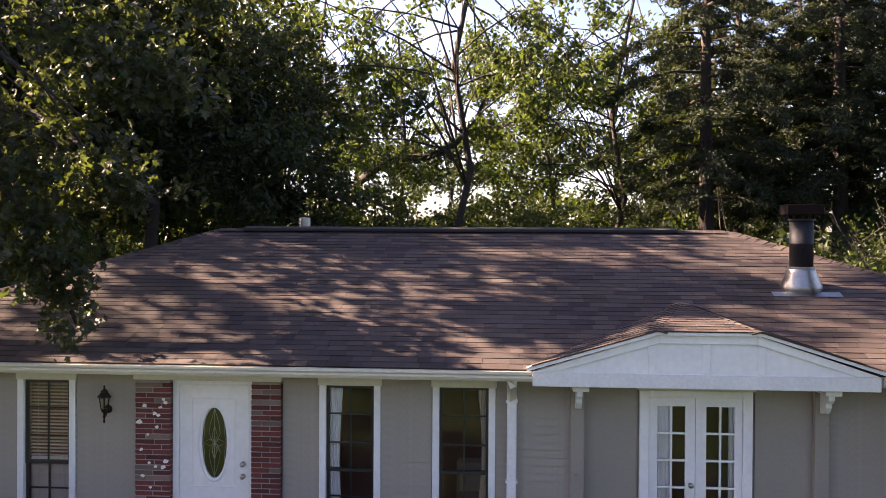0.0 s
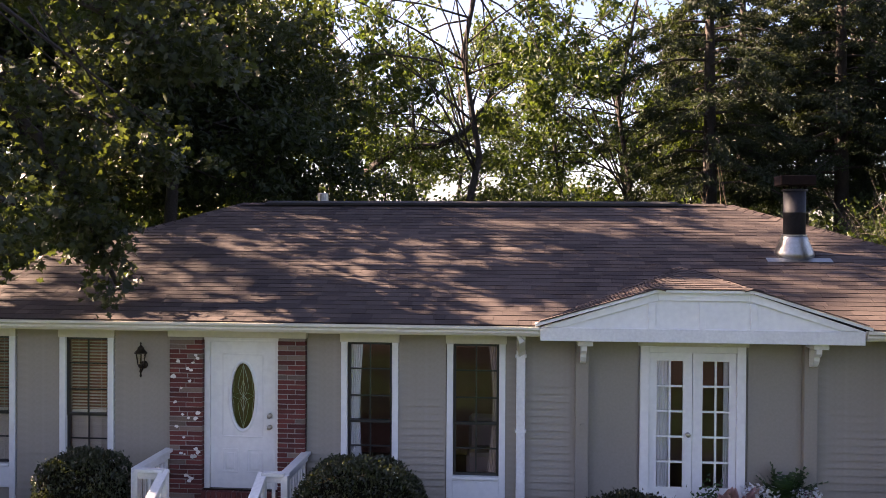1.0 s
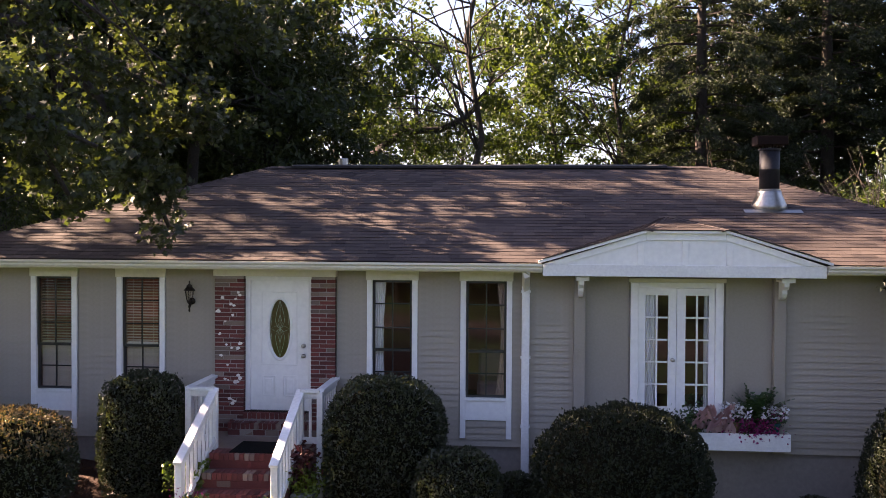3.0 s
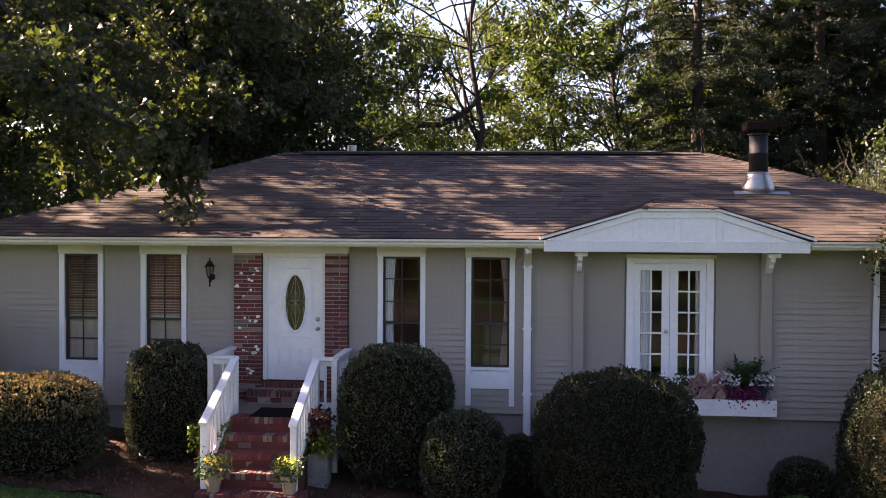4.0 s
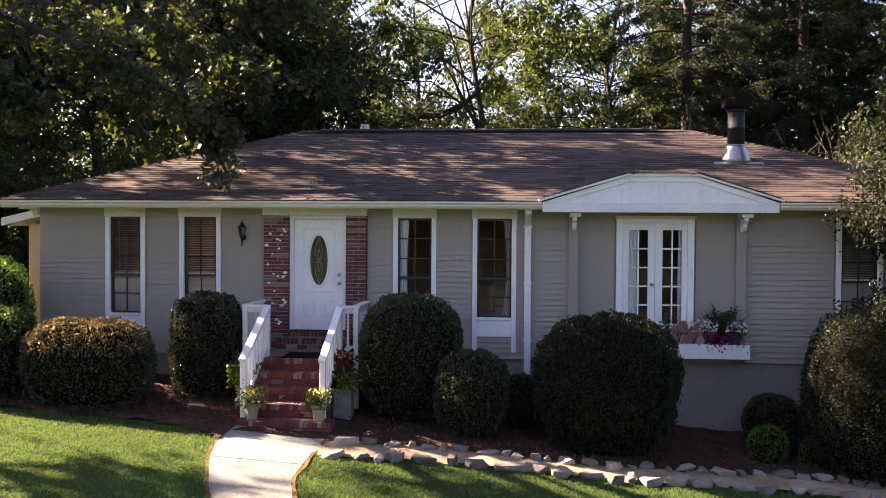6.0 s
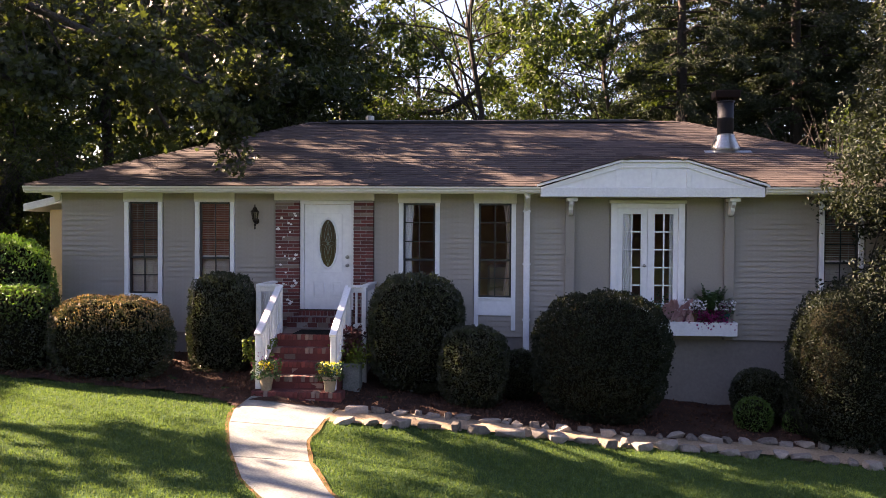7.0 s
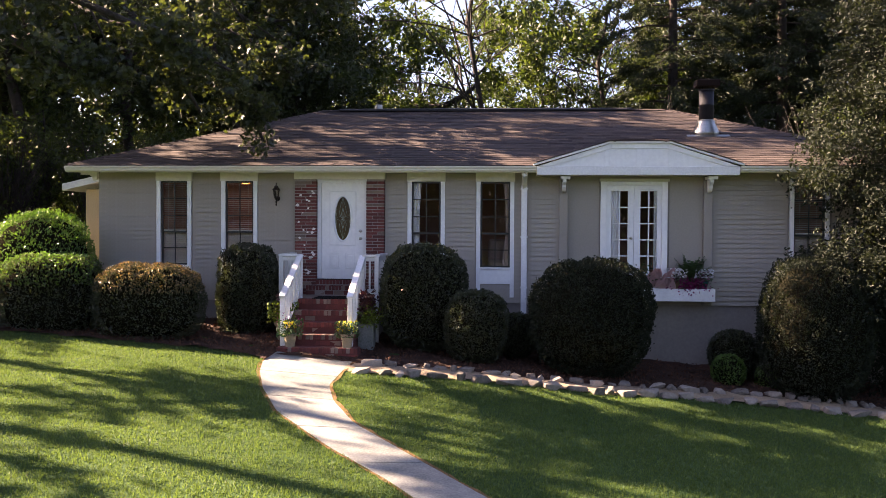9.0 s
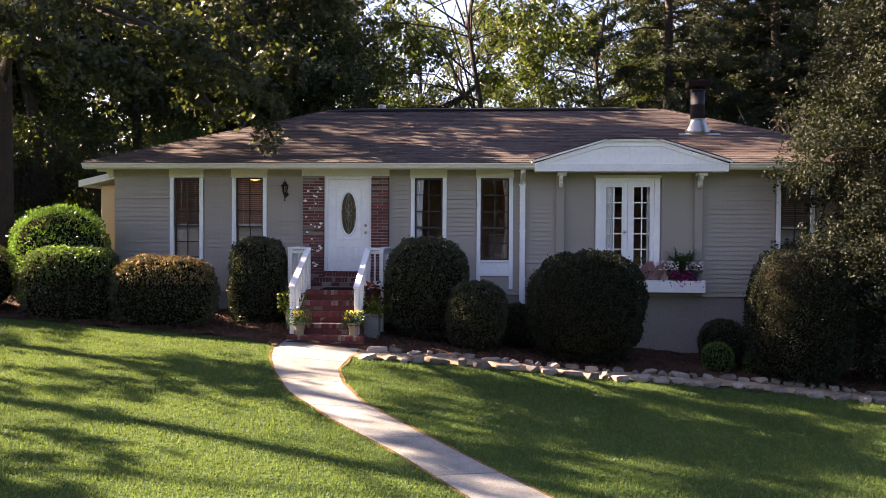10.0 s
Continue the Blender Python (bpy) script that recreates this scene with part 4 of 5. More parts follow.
lathe(bm, [(0.295, -0.10), (0.29, 0.03), (0.20, 0.235), (0.20, 0.26), (0.17, 0.285)], (fx, fy, fz), 28)
part("storm_collar", bm, STEEL, flue, "bright galvanised cone", smooth=True)
bm = bmesh.new()
lathe(bm, [(0.163, 0.24), (0.163, 0.62), (0.168, 0.625), (0.168, 0.645), (0.163, 0.65), (0.163, 0.96)], (fx, fy, fz), 28)
part("pipe", bm, FLUE_BLACK, flue, smooth=True)
bm = bmesh.new()
lathe(bm, [(0.166, 0.275), (0.185, 0.28), (0.185, 0.30), (0.166, 0.305)], (fx, fy, fz), 28)
part("band", bm, STEEL, flue, "pale sealed band")
bm = bmesh.new()
lathe(bm, [(0.165, 0.955), (0.185, 0.96), (0.185, 0.985), (0.15, 0.99)], (fx, fy, fz), 28)
part("rim", bm, FLUE_BLACK, flue)
for k in range(8):
    a = k * math.pi / 4
    bm = bmesh.new()
    tube(bm, [(fx + 0.15 * math.cos(a), fy + 0.15 * math.sin(a), fz + 0.985), (fx + 0.17 * math.cos(a), fy + 0.17 * math.sin(a), fz + 1.045)], [0.012, 0.012], 6)
    part("cap_bracket", bm, RUST, flue)
bm = bmesh.new()
box(bm, fx - 0.255, fx + 0.255, fy - 0.20, fy + 0.20, fz + 1.04, fz + 1.19)
part("cap", bm, RUST, flue, "rusty box-shaped cap", bevel=0.01)
vent = thing("roof_vent", "small galvanised roof vent behind the ridge", "roof vent")
vx, vy, vz = -2.54, 4.75, RIDGE_Z - 0.2
bm = bmesh.new()
lathe(bm, [(0.075, 0.0), (0.075, 0.24), (0.11, 0.25), (0.11, 0.42), (0.10, 0.435), (0.0, 0.44)], (vx, vy, vz), 16)
part("pipe", bm, STEEL, vent)
for x in (1.42, 1.56):
    bm = bmesh.new()
    lathe(bm, [(0.05, -0.2), (0.05, 0.06), (0.0, 0.065)], (x, 4.6, RIDGE_Z - 0.05), 12)
    tagged(part("vent_stub", bm, STEEL), "short grey vent stub behind the ridge", "roof vent")

# ---- side porch on the west end ----
side = thing("side_porch", "white-edged side porch roof on a tan post", "side porch", kind="structure")
bm = bmesh.new()
slab_from(bm, [(-9.12, 3.29), (-9.12, 3.44), (-8.00, 3.70), (-8.00, 3.55)], 0.75, 4.2)
part("porch_roof", bm, WHITE_WORN, side)
bm = bmesh.new()
box(bm, -8.69, -8.35, 1.0, 1.3, 0.3, 3.33)
part("post", bm, TAN, side, "tan painted post", bevel=0.01)
bm = bmesh.new()
box(bm, -8.35, WALL_L, 1.12, 1.2, 0.3, 3.5)
part("back_wall", bm, TAN, side)
bm = bmesh.new()
slab_from(bm, [(-8.30, 3.655), (-7.93, 3.655), (-7.93, 3.50), (-8.02, 3.46), (-8.05, 3.56), (-8.12, 3.60), (-8.30, 3.60)], -0.05, 0.02)
part("corbel", bm, CREAM, side, "cream scrolled bracket")

# ---- brick: pilasters beside the door, steps ----
BRICK_MESH = {}


def brick_mesh(l, w, h, seed, material):
    """A brick with slightly worn corners."""
    key = (l, w, h, seed, material.name)
    if key not in BRICK_MESH:
        g = random.Random(seed)
        bm = bmesh.new()
        for v in box(bm, -l / 2, l / 2, -w / 2, w / 2, -h / 2, h / 2):
            v.co += Vector([g.uniform(-0.003, 0.003) for _ in range(3)])
        BRICK_MESH[key] = finish("brick", bm, material, bevel=0.004)
    return BRICK_MESH[key]


bricks_at = random.Random(21)


def lay(parent, at, l, w, h, grey=0.24, spin=0.0):
    ob = new("brick", brick_mesh(l, w, h, bricks_at.randrange(3), BRICK_GREY if bricks_at.random() < grey else BRICK))
    ob.parent = parent
    ob.matrix_basis = pose(*(a + bricks_at.uniform(-0.002, 0.002) for a in at), 0, 0, spin)


for nm, x0, x1, splash in (("west", -3.60, -3.14, 26), ("east", -2.08, -1.70, 0)):
    pil = thing("brick_pilaster", "red brick pilaster with old white paint splashes" if splash else "red and grey brick pilaster beside the door", "brick pilaster", kind="structure")
    bm = bmesh.new()
    box(bm, x0 + 0.008, x1 - 0.008, -0.081, 0.03, 0.93, 3.504)
    part("mortar", bm, MORTAR, pil)
    rows = int((3.50 - 0.94) / 0.0665)
    for k in range(rows):
        z = 0.945 + k * 0.0665 + 0.028
        full = x1 - x0
        cut = (0.5, 0.75, 0.55, 0.30)[k % 4] * full if splash else (0.36, 0.64)[k % 2] * full
        for a, b in ((x0, x0 + cut - 0.005), (x0 + cut + 0.005, x1)):
            l = round((b - a) / 0.02) * 0.02
            ob = new("brick", brick_mesh(round(b - a, 3), 0.09, 0.054, bricks_at.randrange(3), BRICK_GREY if bricks_at.random() < 0.12 else BRICK))
            ob.parent = pil
            ob.location = ((a + b) / 2, -0.042 + bricks_at.uniform(-0.003, 0.003), z)
    for k in range(splash):
        bm = bmesh.new()
        n = 9
        cx0, cz0 = bricks_at.uniform(x0 + 0.05, x1 - 0.05), bricks_at.uniform(1.5, 3.4)
        s = bricks_at.uniform(0.018, 0.042)
        ring = [(cx0 + s * bricks_at.uniform(0.6, 1.2) * math.cos(i * 2 * math.pi / n), cz0 + 0.75 * s * bricks_at.uniform(0.6, 1.2) * math.sin(i * 2 * math.pi / n)) for i in range(n)]
        slab_from(bm, ring, -0.0935, -0.085)
        part("paint_splash", bm, SPLASH, pil, "chipped white paint")

steps = thing("brick_steps", "red brick front steps with rowlock treads", "steps", kind="structure")
ST_X0, ST_X1 = -3.20, -1.97
TREADS = [(-2.75, 0.290, -3.31, -1.80, 0.16), (-2.40, 0.490, ST_X0, ST_X1, 0.20), (-2.10, 0.688, ST_X0, ST_X1, 0.198), (-1.80, 0.886, ST_X0, ST_X1, 0.198), (-1.50, 1.084, ST_X0, ST_X1, 0.198)]
bm = bmesh.new()
for k, (y, z, x0, x1, h) in enumerate(TREADS):
    back = TREADS[k + 1][0] + 0.02 if k < 4 else -1.17
    box(bm, x0 + 0.01, x1 - 0.01, y + 0.012, back, -0.1, z - 0.008)
part("core", bm, BRICK, steps)
for y, z, x0, x1, h in TREADS:
    count = round((x1 - x0) / 0.0705)
    for i in range(count):
        lay(steps, (x0 + (i + 0.5) * (x1 - x0) / count, y + 0.098, z - 0.045), (x1 - x0) / count - 0.010, 0.20, 0.092)
    low = h - 0.102
    count = round((x1 - x0) / 0.205)
    for i in range(count):
        lay(steps, (x0 + (i + 0.5) * (x1 - x0) / count, y + 0.062, z - 0.102 - low / 2), (x1 - x0) / count - 0.010, 0.10, low - 0.010, 0.4)
landing = thing("landing", "brick and concrete landing before the front door", "landing", kind="structure")
bm = bmesh.new()
box(bm, -3.60, -1.72, -1.17, 0.03, 0.93, 1.078)
part("landing_slab", bm, BRICK_GREY, landing)
bm = bmesh.new()
box(bm, -3.58, -1.74, -1.12, 0.03, -0.1, 0.93)
part("landing_base", bm, MORTAR, landing)
for y, z, x0, x1, h in ((-0.40, 1.280, -3.30, -1.92, 0.2), (-0.13, 1.385, -3.14, -2.08, 0.10)):
    count = round((x1 - x0) / 0.0705)
    for i in range(count):
        lay(landing, (x0 + (i + 0.5) * (x1 - x0) / count, y + 0.098, z - 0.046), (x1 - x0) / count - 0.010, 0.20, 0.090)
    if h > 0.12:
        count = 7
        for i in range(count):
            lay(landing, (x0 + (i + 0.5) * (x1 - x0) / count, y + 0.062, z - 0.146), (x1 - x0) / count - 0.010, 0.10, 0.085, 0.3)
    bm = bmesh.new()
    box(bm, x0 + 0.01, x1 - 0.01, y + 0.015, 0.03, 1.078, z - 0.008)
    part("mortar", bm, MORTAR, landing)
bm = bmesh.new()
box(bm, -2.93, -2.12, -1.45, -0.78, 1.086, 1.098)
tagged(part("door_mat", bm, MAT_BLACK, bevel=0.004), "flat black rubber door mat on the landing", "door mat")


# ---- handrails ----
def bar(parent, name, a, b, w, h, label=""):
    """A squared timber from a to b, upright in section."""
    a, b = Vector(a), Vector(b)
    ahead = (b - a).normalized()
    side_ = ahead.cross(Vector((0, 0, 1))).normalized() if abs(ahead.z) < 0.99 else Vector((1, 0, 0))
    up = side_.cross(ahead)
    bm = bmesh.new()
    ends = [[bm.verts.new(p + side_ * sx * w / 2 + up * sz * h / 2) for sx, sz in ((-1, -1), (1, -1), (1, 1), (-1, 1))] for p in (a, b)]
    bm.faces.new(ends[0])
    bm.faces.new(ends[1][::-1])
    for i in range(4):
        bm.faces.new((ends[0][i], ends[1][i], ends[1][(i + 1) % 4], ends[0][(i + 1) % 4]))
    return part(name, bm, WHITE_WORN, parent, label, bevel=0.004)


for xs, xo in ((-3.235, -3.615), (-1.975, -1.690)):
    rail = thing("stair_railing", "white painted wooden stair railing with square balusters", "railing", "railings of the front steps")
    top_y, top_z, low_y, low_z = -1.16, 1.93, -2.52, 1.225
    bar(rail, "post", (xs, low_y, 0.30), (xs, low_y, 1.20), 0.09, 0.09)
    bar(rail, "post", (xs, top_y, 1.06), (xs, top_y, 1.92), 0.09, 0.09)
    bar(rail, "post", (xo, top_y, ground_z(xo, -1.2) - 0.05), (xo, top_y, 1.92), 0.085, 0.085)
    bar(rail, "handrail", (xs, low_y - 0.07, low_z - 0.02), (xs, top_y + 0.02, top_z), 0.12, 0.045)
    bar(rail, "sub_rail", (xs, low_y, low_z - 0.09), (xs, top_y, top_z - 0.09), 0.045, 0.09)
    bar(rail, "bottom_rail", (xs, low_y, 0.52), (xs, top_y, 1.22), 0.045, 0.09)
    for i in range(1, 9):
        f = i / 9
        y = low_y + (top_y - low_y) * f
        bar(rail, "baluster", (xs, y, 0.54 + 0.70 * f), (xs, y, low_z - 0.10 + (top_z - low_z) * f), 0.038, 0.038)
    bar(rail, "handrail", (xs, top_y, top_z), (xo, top_y, top_z), 0.12, 0.045)
    bar(rail, "sub_rail", (xs, top_y, top_z - 0.07), (xo, top_y, top_z - 0.07), 0.04, 0.08)
    bar(rail, "bottom_rail", (xs, top_y, 1.22), (xo, top_y, 1.22), 0.04, 0.09)
    bar(rail, "baluster", ((xs + xo) / 2, top_y, 1.24), ((xs + xo) / 2, top_y, 1.85), 0.038, 0.038)
    bar(rail, "handrail", (xo, top_y, top_z + 0.002), (xo, -0.03, top_z + 0.002), 0.12, 0.045)
    bar(rail, "sub_rail", (xo, top_y, top_z - 0.07), (xo, -0.03, top_z - 0.07), 0.04, 0.08)
    bar(rail, "bottom_rail", (xo, top_y, 1.22), (xo, -0.03, 1.22), 0.04, 0.09)
    for i in range(1, 8):
        y = top_y + (1.13) * i / 8
        bar(rail, "baluster", (xo, y, 1.24), (xo, y, 1.85), 0.038, 0.038)

# ---- wall lantern ----
lantern = thing("wall_lantern", "dark bronze wall lantern with clear glass", "wall lantern")
lx, ly = -3.99, -0.14
bm = bmesh.new()
lathe(bm, [(0.05, 0.0), (0.055, 0.01), (0.055, 0.02), (0.02, 0.035)], sides=16)
bmesh.ops.transform(bm, matrix=pose(lx, -0.012, 3.10, 90), verts=bm.verts[:])
part("wall_plate", bm, BRONZE, lantern, smooth=True)
bm = bmesh.new()
tube(bm, [(lx, -0.03, 3.10), (lx, -0.10, 3.03), (lx, ly, 3.06), (lx, ly, 3.12)], [0.012] * 4, 8)
part("arm", bm, BRONZE, lantern, smooth=True)
bm = bmesh.new()
lathe(bm, [(0.008, -0.18), (0.016, -0.16), (0.010, -0.12), (0.022, -0.10), (0.010, -0.06), (0.035, -0.03), (0.045, 0.0)], (lx, ly, 3.12), 10)
part("finial", bm, BRONZE, lantern, smooth=True)
bm = bmesh.new()
lathe(bm, [(0.042, 0.0), (0.068, 0.15)], (lx, ly, 3.12), 6)
g = part("lantern_glass", bm, PANE, lantern)
g.visible_shadow = False
for k in range(6):
    a = k * math.pi / 3
    bm = bmesh.new()
    tube(bm, [(lx + 0.044 * math.cos(a), ly + 0.044 * math.sin(a), 3.12), (lx + 0.070 * math.cos(a), ly + 0.070 * math.sin(a), 3.27)], [0.006, 0.006], 5)
    part("rib", bm, BRONZE, lantern)
bm = bmesh.new()
lathe(bm, [(0.088, 0.15), (0.085, 0.165), (0.045, 0.21), (0.042, 0.235), (0.02, 0.25), (0.008, 0.27), (0.014, 0.29), (0.0, 0.31)], (lx, ly, 3.12), 12)
part("cap", bm, BRONZE, lantern)


# ---- stones ----
edging = random.Random(5)


def edging_stone(x, y, l, w, h, turn):
    bm = bmesh.new()
    for k in range(20):
        p = Vector([edging.uniform(-1, 1) for _ in range(3)])
        p *= edging.uniform(0.92, 1.0) / max(abs(p.x), abs(p.y), abs(p.z))
        bm.verts.new((p.x * l / 2, p.y * w / 2, p.z * h * 0.62))
    hull = bmesh.ops.convex_hull(bm, input=bm.verts[:])
    bmesh.ops.delete(bm, geom=[v for v in bm.verts if not v.link_faces], context="VERTS")
    ob = part("edging_stone", bm, STONE, bevel=0.008)
    ob.matrix_basis = pose(x, y, ground_z(x, y) + h * 0.30, edging.uniform(-6, 6), edging.uniform(-6, 6), turn)
    tagged(ob, "rough tan and grey fieldstone edging the bed", "stone", "edging stones")


for line, big in ((STONE_UP, 1.0), (STONE_LOW, 1.15)):
    x = line[0][0] + 0.05
    while x < line[-1][0] - 0.3:
        l = edging.choice((0.14, 0.2, 0.26, 0.33, 0.42)) * edging.uniform(0.85, 1.1) * big
        y = line_y(line, x + l / 2) + edging.uniform(-0.06, 0.06)
        slope = math.degrees(math.atan2(line_y(line, x + l) - line_y(line, x), l))
        edging_stone(x + l / 2, y, l, edging.uniform(0.15, 0.24) * big, edging.uniform(0.08, 0.14) * big, slope + edging.uniform(-20, 20))
        x += l + edging.choice((0.01, 0.02, 0.05, 0.09, 0.14))


# ---- shrubs ----
def shrub(label, x0, x1, y, deep, z0, z1, material, leaf=0.05, count=9000, square=2.6, seed=0, core=MULCH, category="shrub", name="shrub", flat=0.0, tips=None, group=""):
    """A clipped shrub: a stem and a dense uneven shell of small leaves over a shade-dark core."""
    g = np.random.default_rng(seed)
    s = thing(name, label, category, group)
    c = np.array(((x0 + x1) / 2, y, (z0 + z1) / 2))
    rad = np.array(((x1 - x0) / 2, deep / 2, (z1 - z0) / 2))
    v = g.normal(size=(count, 3))
    v /= np.linalg.norm(v, axis=1)[:, None]
    k = (np.abs(v) ** square).sum(1) ** (-1 / square)
    bumps = np.array([noise.noise(Vector(p) * 2.1 + Vector((seed * 3.1, 0, 0))) * 0.07 + noise.noise(Vector(p) * 7.0 + Vector((seed, 7, 0))) * 0.06 for p in v])
    depth = 1 - np.abs(g.normal(size=count)) * 0.05 + bumps + (g.random(count) < 0.06) * g.uniform(0, 0.05, count)
    pts = c + v * (k * depth)[:, None] * rad
    low = pts[:, 2] < ground_np(pts[:, 0], pts[:, 1]) + 0.03
    pts, v = pts[~low], v[~low]
    child("leaves", leaf_mesh("leaves", pts, leaf, material, g, 0.55, 0.9, v * 0.35 + np.array((0, 0, 0.35))), s, kind="stuff")
    # tips only on upward sides; their paleness also stands in for sunlight
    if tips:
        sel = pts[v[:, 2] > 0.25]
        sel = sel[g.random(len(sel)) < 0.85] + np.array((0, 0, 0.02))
        child("young_leaves", leaf_mesh("young_leaves", sel, leaf, tips, g, 0.55, 0.2), s, "pale young leaf tips, made paler on the upper side as if sunlit", kind="stuff")
    # dark solid core; the shade between the leaves is put in its colour
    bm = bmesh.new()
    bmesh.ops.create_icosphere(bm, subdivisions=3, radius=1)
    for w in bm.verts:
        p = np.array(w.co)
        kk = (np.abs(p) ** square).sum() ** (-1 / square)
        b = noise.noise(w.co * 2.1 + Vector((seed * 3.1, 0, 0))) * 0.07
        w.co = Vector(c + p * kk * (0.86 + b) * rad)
    part("shade_core", bm, SHADE, s, "dark solid core standing in for the shade inside the shrub", smooth=True)
    bm = bmesh.new()
    for i in range(4):
        a = i * 1.6 + seed
        base = (c[0] + 0.06 * math.cos(a), c[1] + 0.06 * math.sin(a))
        tube(bm, [(base[0], base[1], ground_z(*base) - 0.05), (c[0] + rad[0] * 0.3 * math.cos(a), c[1] + rad[1] * 0.3 * math.sin(a), c[2])], [0.025, 0.012], 6)
    part("stem", bm, BARK, s)
    return s


# near-black body colour stands in for shade deep inside the shrubs
SHADE = surface("shrub_inner_shade", (0.007, 0.0065, 0.0045), (0.016, 0.015, 0.009), 1.0, 2.0, 30.0, 0.8, 0.03, 0.0, None, spec=0.0)
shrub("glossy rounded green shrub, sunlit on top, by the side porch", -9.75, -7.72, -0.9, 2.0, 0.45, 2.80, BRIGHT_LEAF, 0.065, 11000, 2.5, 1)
# bright-leaf tips here paint the hedge top as sunlit
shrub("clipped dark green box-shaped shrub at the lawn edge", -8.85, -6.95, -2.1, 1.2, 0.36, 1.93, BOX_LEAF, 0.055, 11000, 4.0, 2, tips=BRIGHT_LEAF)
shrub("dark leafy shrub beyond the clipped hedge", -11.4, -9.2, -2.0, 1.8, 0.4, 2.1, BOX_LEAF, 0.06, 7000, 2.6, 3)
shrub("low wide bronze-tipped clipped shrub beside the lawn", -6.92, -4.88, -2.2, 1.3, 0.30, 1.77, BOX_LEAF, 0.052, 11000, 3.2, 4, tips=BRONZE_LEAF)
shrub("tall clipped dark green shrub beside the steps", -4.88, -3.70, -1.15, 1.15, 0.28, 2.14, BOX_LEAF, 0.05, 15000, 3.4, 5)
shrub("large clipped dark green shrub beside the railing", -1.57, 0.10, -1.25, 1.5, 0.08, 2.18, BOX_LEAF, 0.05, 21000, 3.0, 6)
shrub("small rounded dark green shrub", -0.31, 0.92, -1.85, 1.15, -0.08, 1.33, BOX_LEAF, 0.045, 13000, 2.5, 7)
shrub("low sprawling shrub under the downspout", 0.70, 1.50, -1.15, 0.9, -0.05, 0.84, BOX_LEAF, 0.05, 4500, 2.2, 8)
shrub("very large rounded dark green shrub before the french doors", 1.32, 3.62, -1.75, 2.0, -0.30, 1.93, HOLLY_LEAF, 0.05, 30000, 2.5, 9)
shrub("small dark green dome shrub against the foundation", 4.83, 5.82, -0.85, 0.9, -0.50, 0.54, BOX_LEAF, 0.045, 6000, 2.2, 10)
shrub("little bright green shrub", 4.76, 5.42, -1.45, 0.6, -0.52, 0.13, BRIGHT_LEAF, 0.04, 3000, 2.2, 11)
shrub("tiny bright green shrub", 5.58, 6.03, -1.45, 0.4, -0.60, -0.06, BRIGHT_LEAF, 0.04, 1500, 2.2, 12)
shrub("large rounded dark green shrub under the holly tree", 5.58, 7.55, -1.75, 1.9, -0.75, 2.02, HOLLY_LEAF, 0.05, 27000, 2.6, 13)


# ---- potted plants and the flower box ----
def pot(name, label, x, y, z, r, h, material, plants, seed):
    """A rimmed pot with soil and what grows in it: (material, leaf, count, spread, height, lift)."""
    g = np.random.default_rng(seed)
    p = thing(name, label, "flower pot")
    bm = bmesh.new()
    lathe(bm, [(r * 0.68, 0.0), (r * 0.95, h * 0.82), (r * 1.08, h * 0.83), (r * 1.10, h), (r * 0.95, h), (r * 0.9, h * 0.9), (0.0, h * 0.9)], (x, y, z), 20)
    part("pot_body", bm, material, p, smooth=False)
    for k, (mat, leaf, count, spread, tall, lift) in enumerate(plants):
        c = np.clip(g.normal(size=(count, 3)), -1.15, 1.15) * np.array((spread, spread, tall)) * 0.5 + np.array((x, y, z + h + lift))
        c[:, 2] = np.maximum(c[:, 2], z + h * 0.6)
        child("foliage" if k == 0 else "blossom", leaf_mesh("foliage", c, leaf, mat, g, 0.6, 0.8), p, kind="stuff")
    bm = bmesh.new()
    for k in range(7):
        a = k * 0.9
        tube(bm, [(x, y, z + h * 0.85), (x + plants[0][3] * 0.5 * math.cos(a), y + plants[0][3] * 0.5 * math.sin(a), z + h + plants[0][5])], [0.006, 0.004], 5)
    part("stems", bm, FERN_LEAF, p)
    return p


pot("flower_pot", "weathered clay pot of yellow flowers on the bottom step", -3.08, -2.60, 0.292, 0.12, 0.25, CLAY, [(FERN_LEAF, 0.055, 420, 0.34, 0.24, 0.10), (YELLOW_PETAL, 0.05, 110, 0.16, 0.10, 0.16), (PURPLE_PETAL, 0.035, 60, 0.34, 0.20, 0.26)], 31)
pot("flower_pot", "weathered clay pot of yellow flowers on the bottom step", -2.02, -2.60, 0.292, 0.12, 0.25, CLAY, [(FERN_LEAF, 0.055, 420, 0.34, 0.22, 0.08), (YELLOW_PETAL, 0.05, 80, 0.26, 0.14, 0.14), (COLEUS_LEAF, 0.05, 60, 0.30, 0.16, -0.02)], 32)
ped = thing("concrete_planter", "square grey concrete planter beside the steps", "planter")
bm = bmesh.new()
box(bm, -1.955, -1.66, -1.83, -1.50, 0.06, 0.63)
part("planter_body", bm, CONCRETE, ped, bevel=0.012)
g7 = np.random.default_rng(33)
child("coleus_leaves", leaf_mesh("coleus", g7.normal(size=(260, 3)) * (0.10, 0.10, 0.13) + (-1.83, -1.66, 1.02), 0.10, COLEUS_LEAF, g7, 0.65, 0.8), ped, "dark wine-red coleus leaves", kind="stuff")
child("lime_leaves", leaf_mesh("lime", g7.normal(size=(460, 3)) * (0.15, 0.12, 0.12) + (-1.78, -1.70, 0.78), 0.07, LIME_LEAF, g7, 0.65, 0.8), ped, "trailing lime-green leaves", kind="stuff")
bm = bmesh.new()
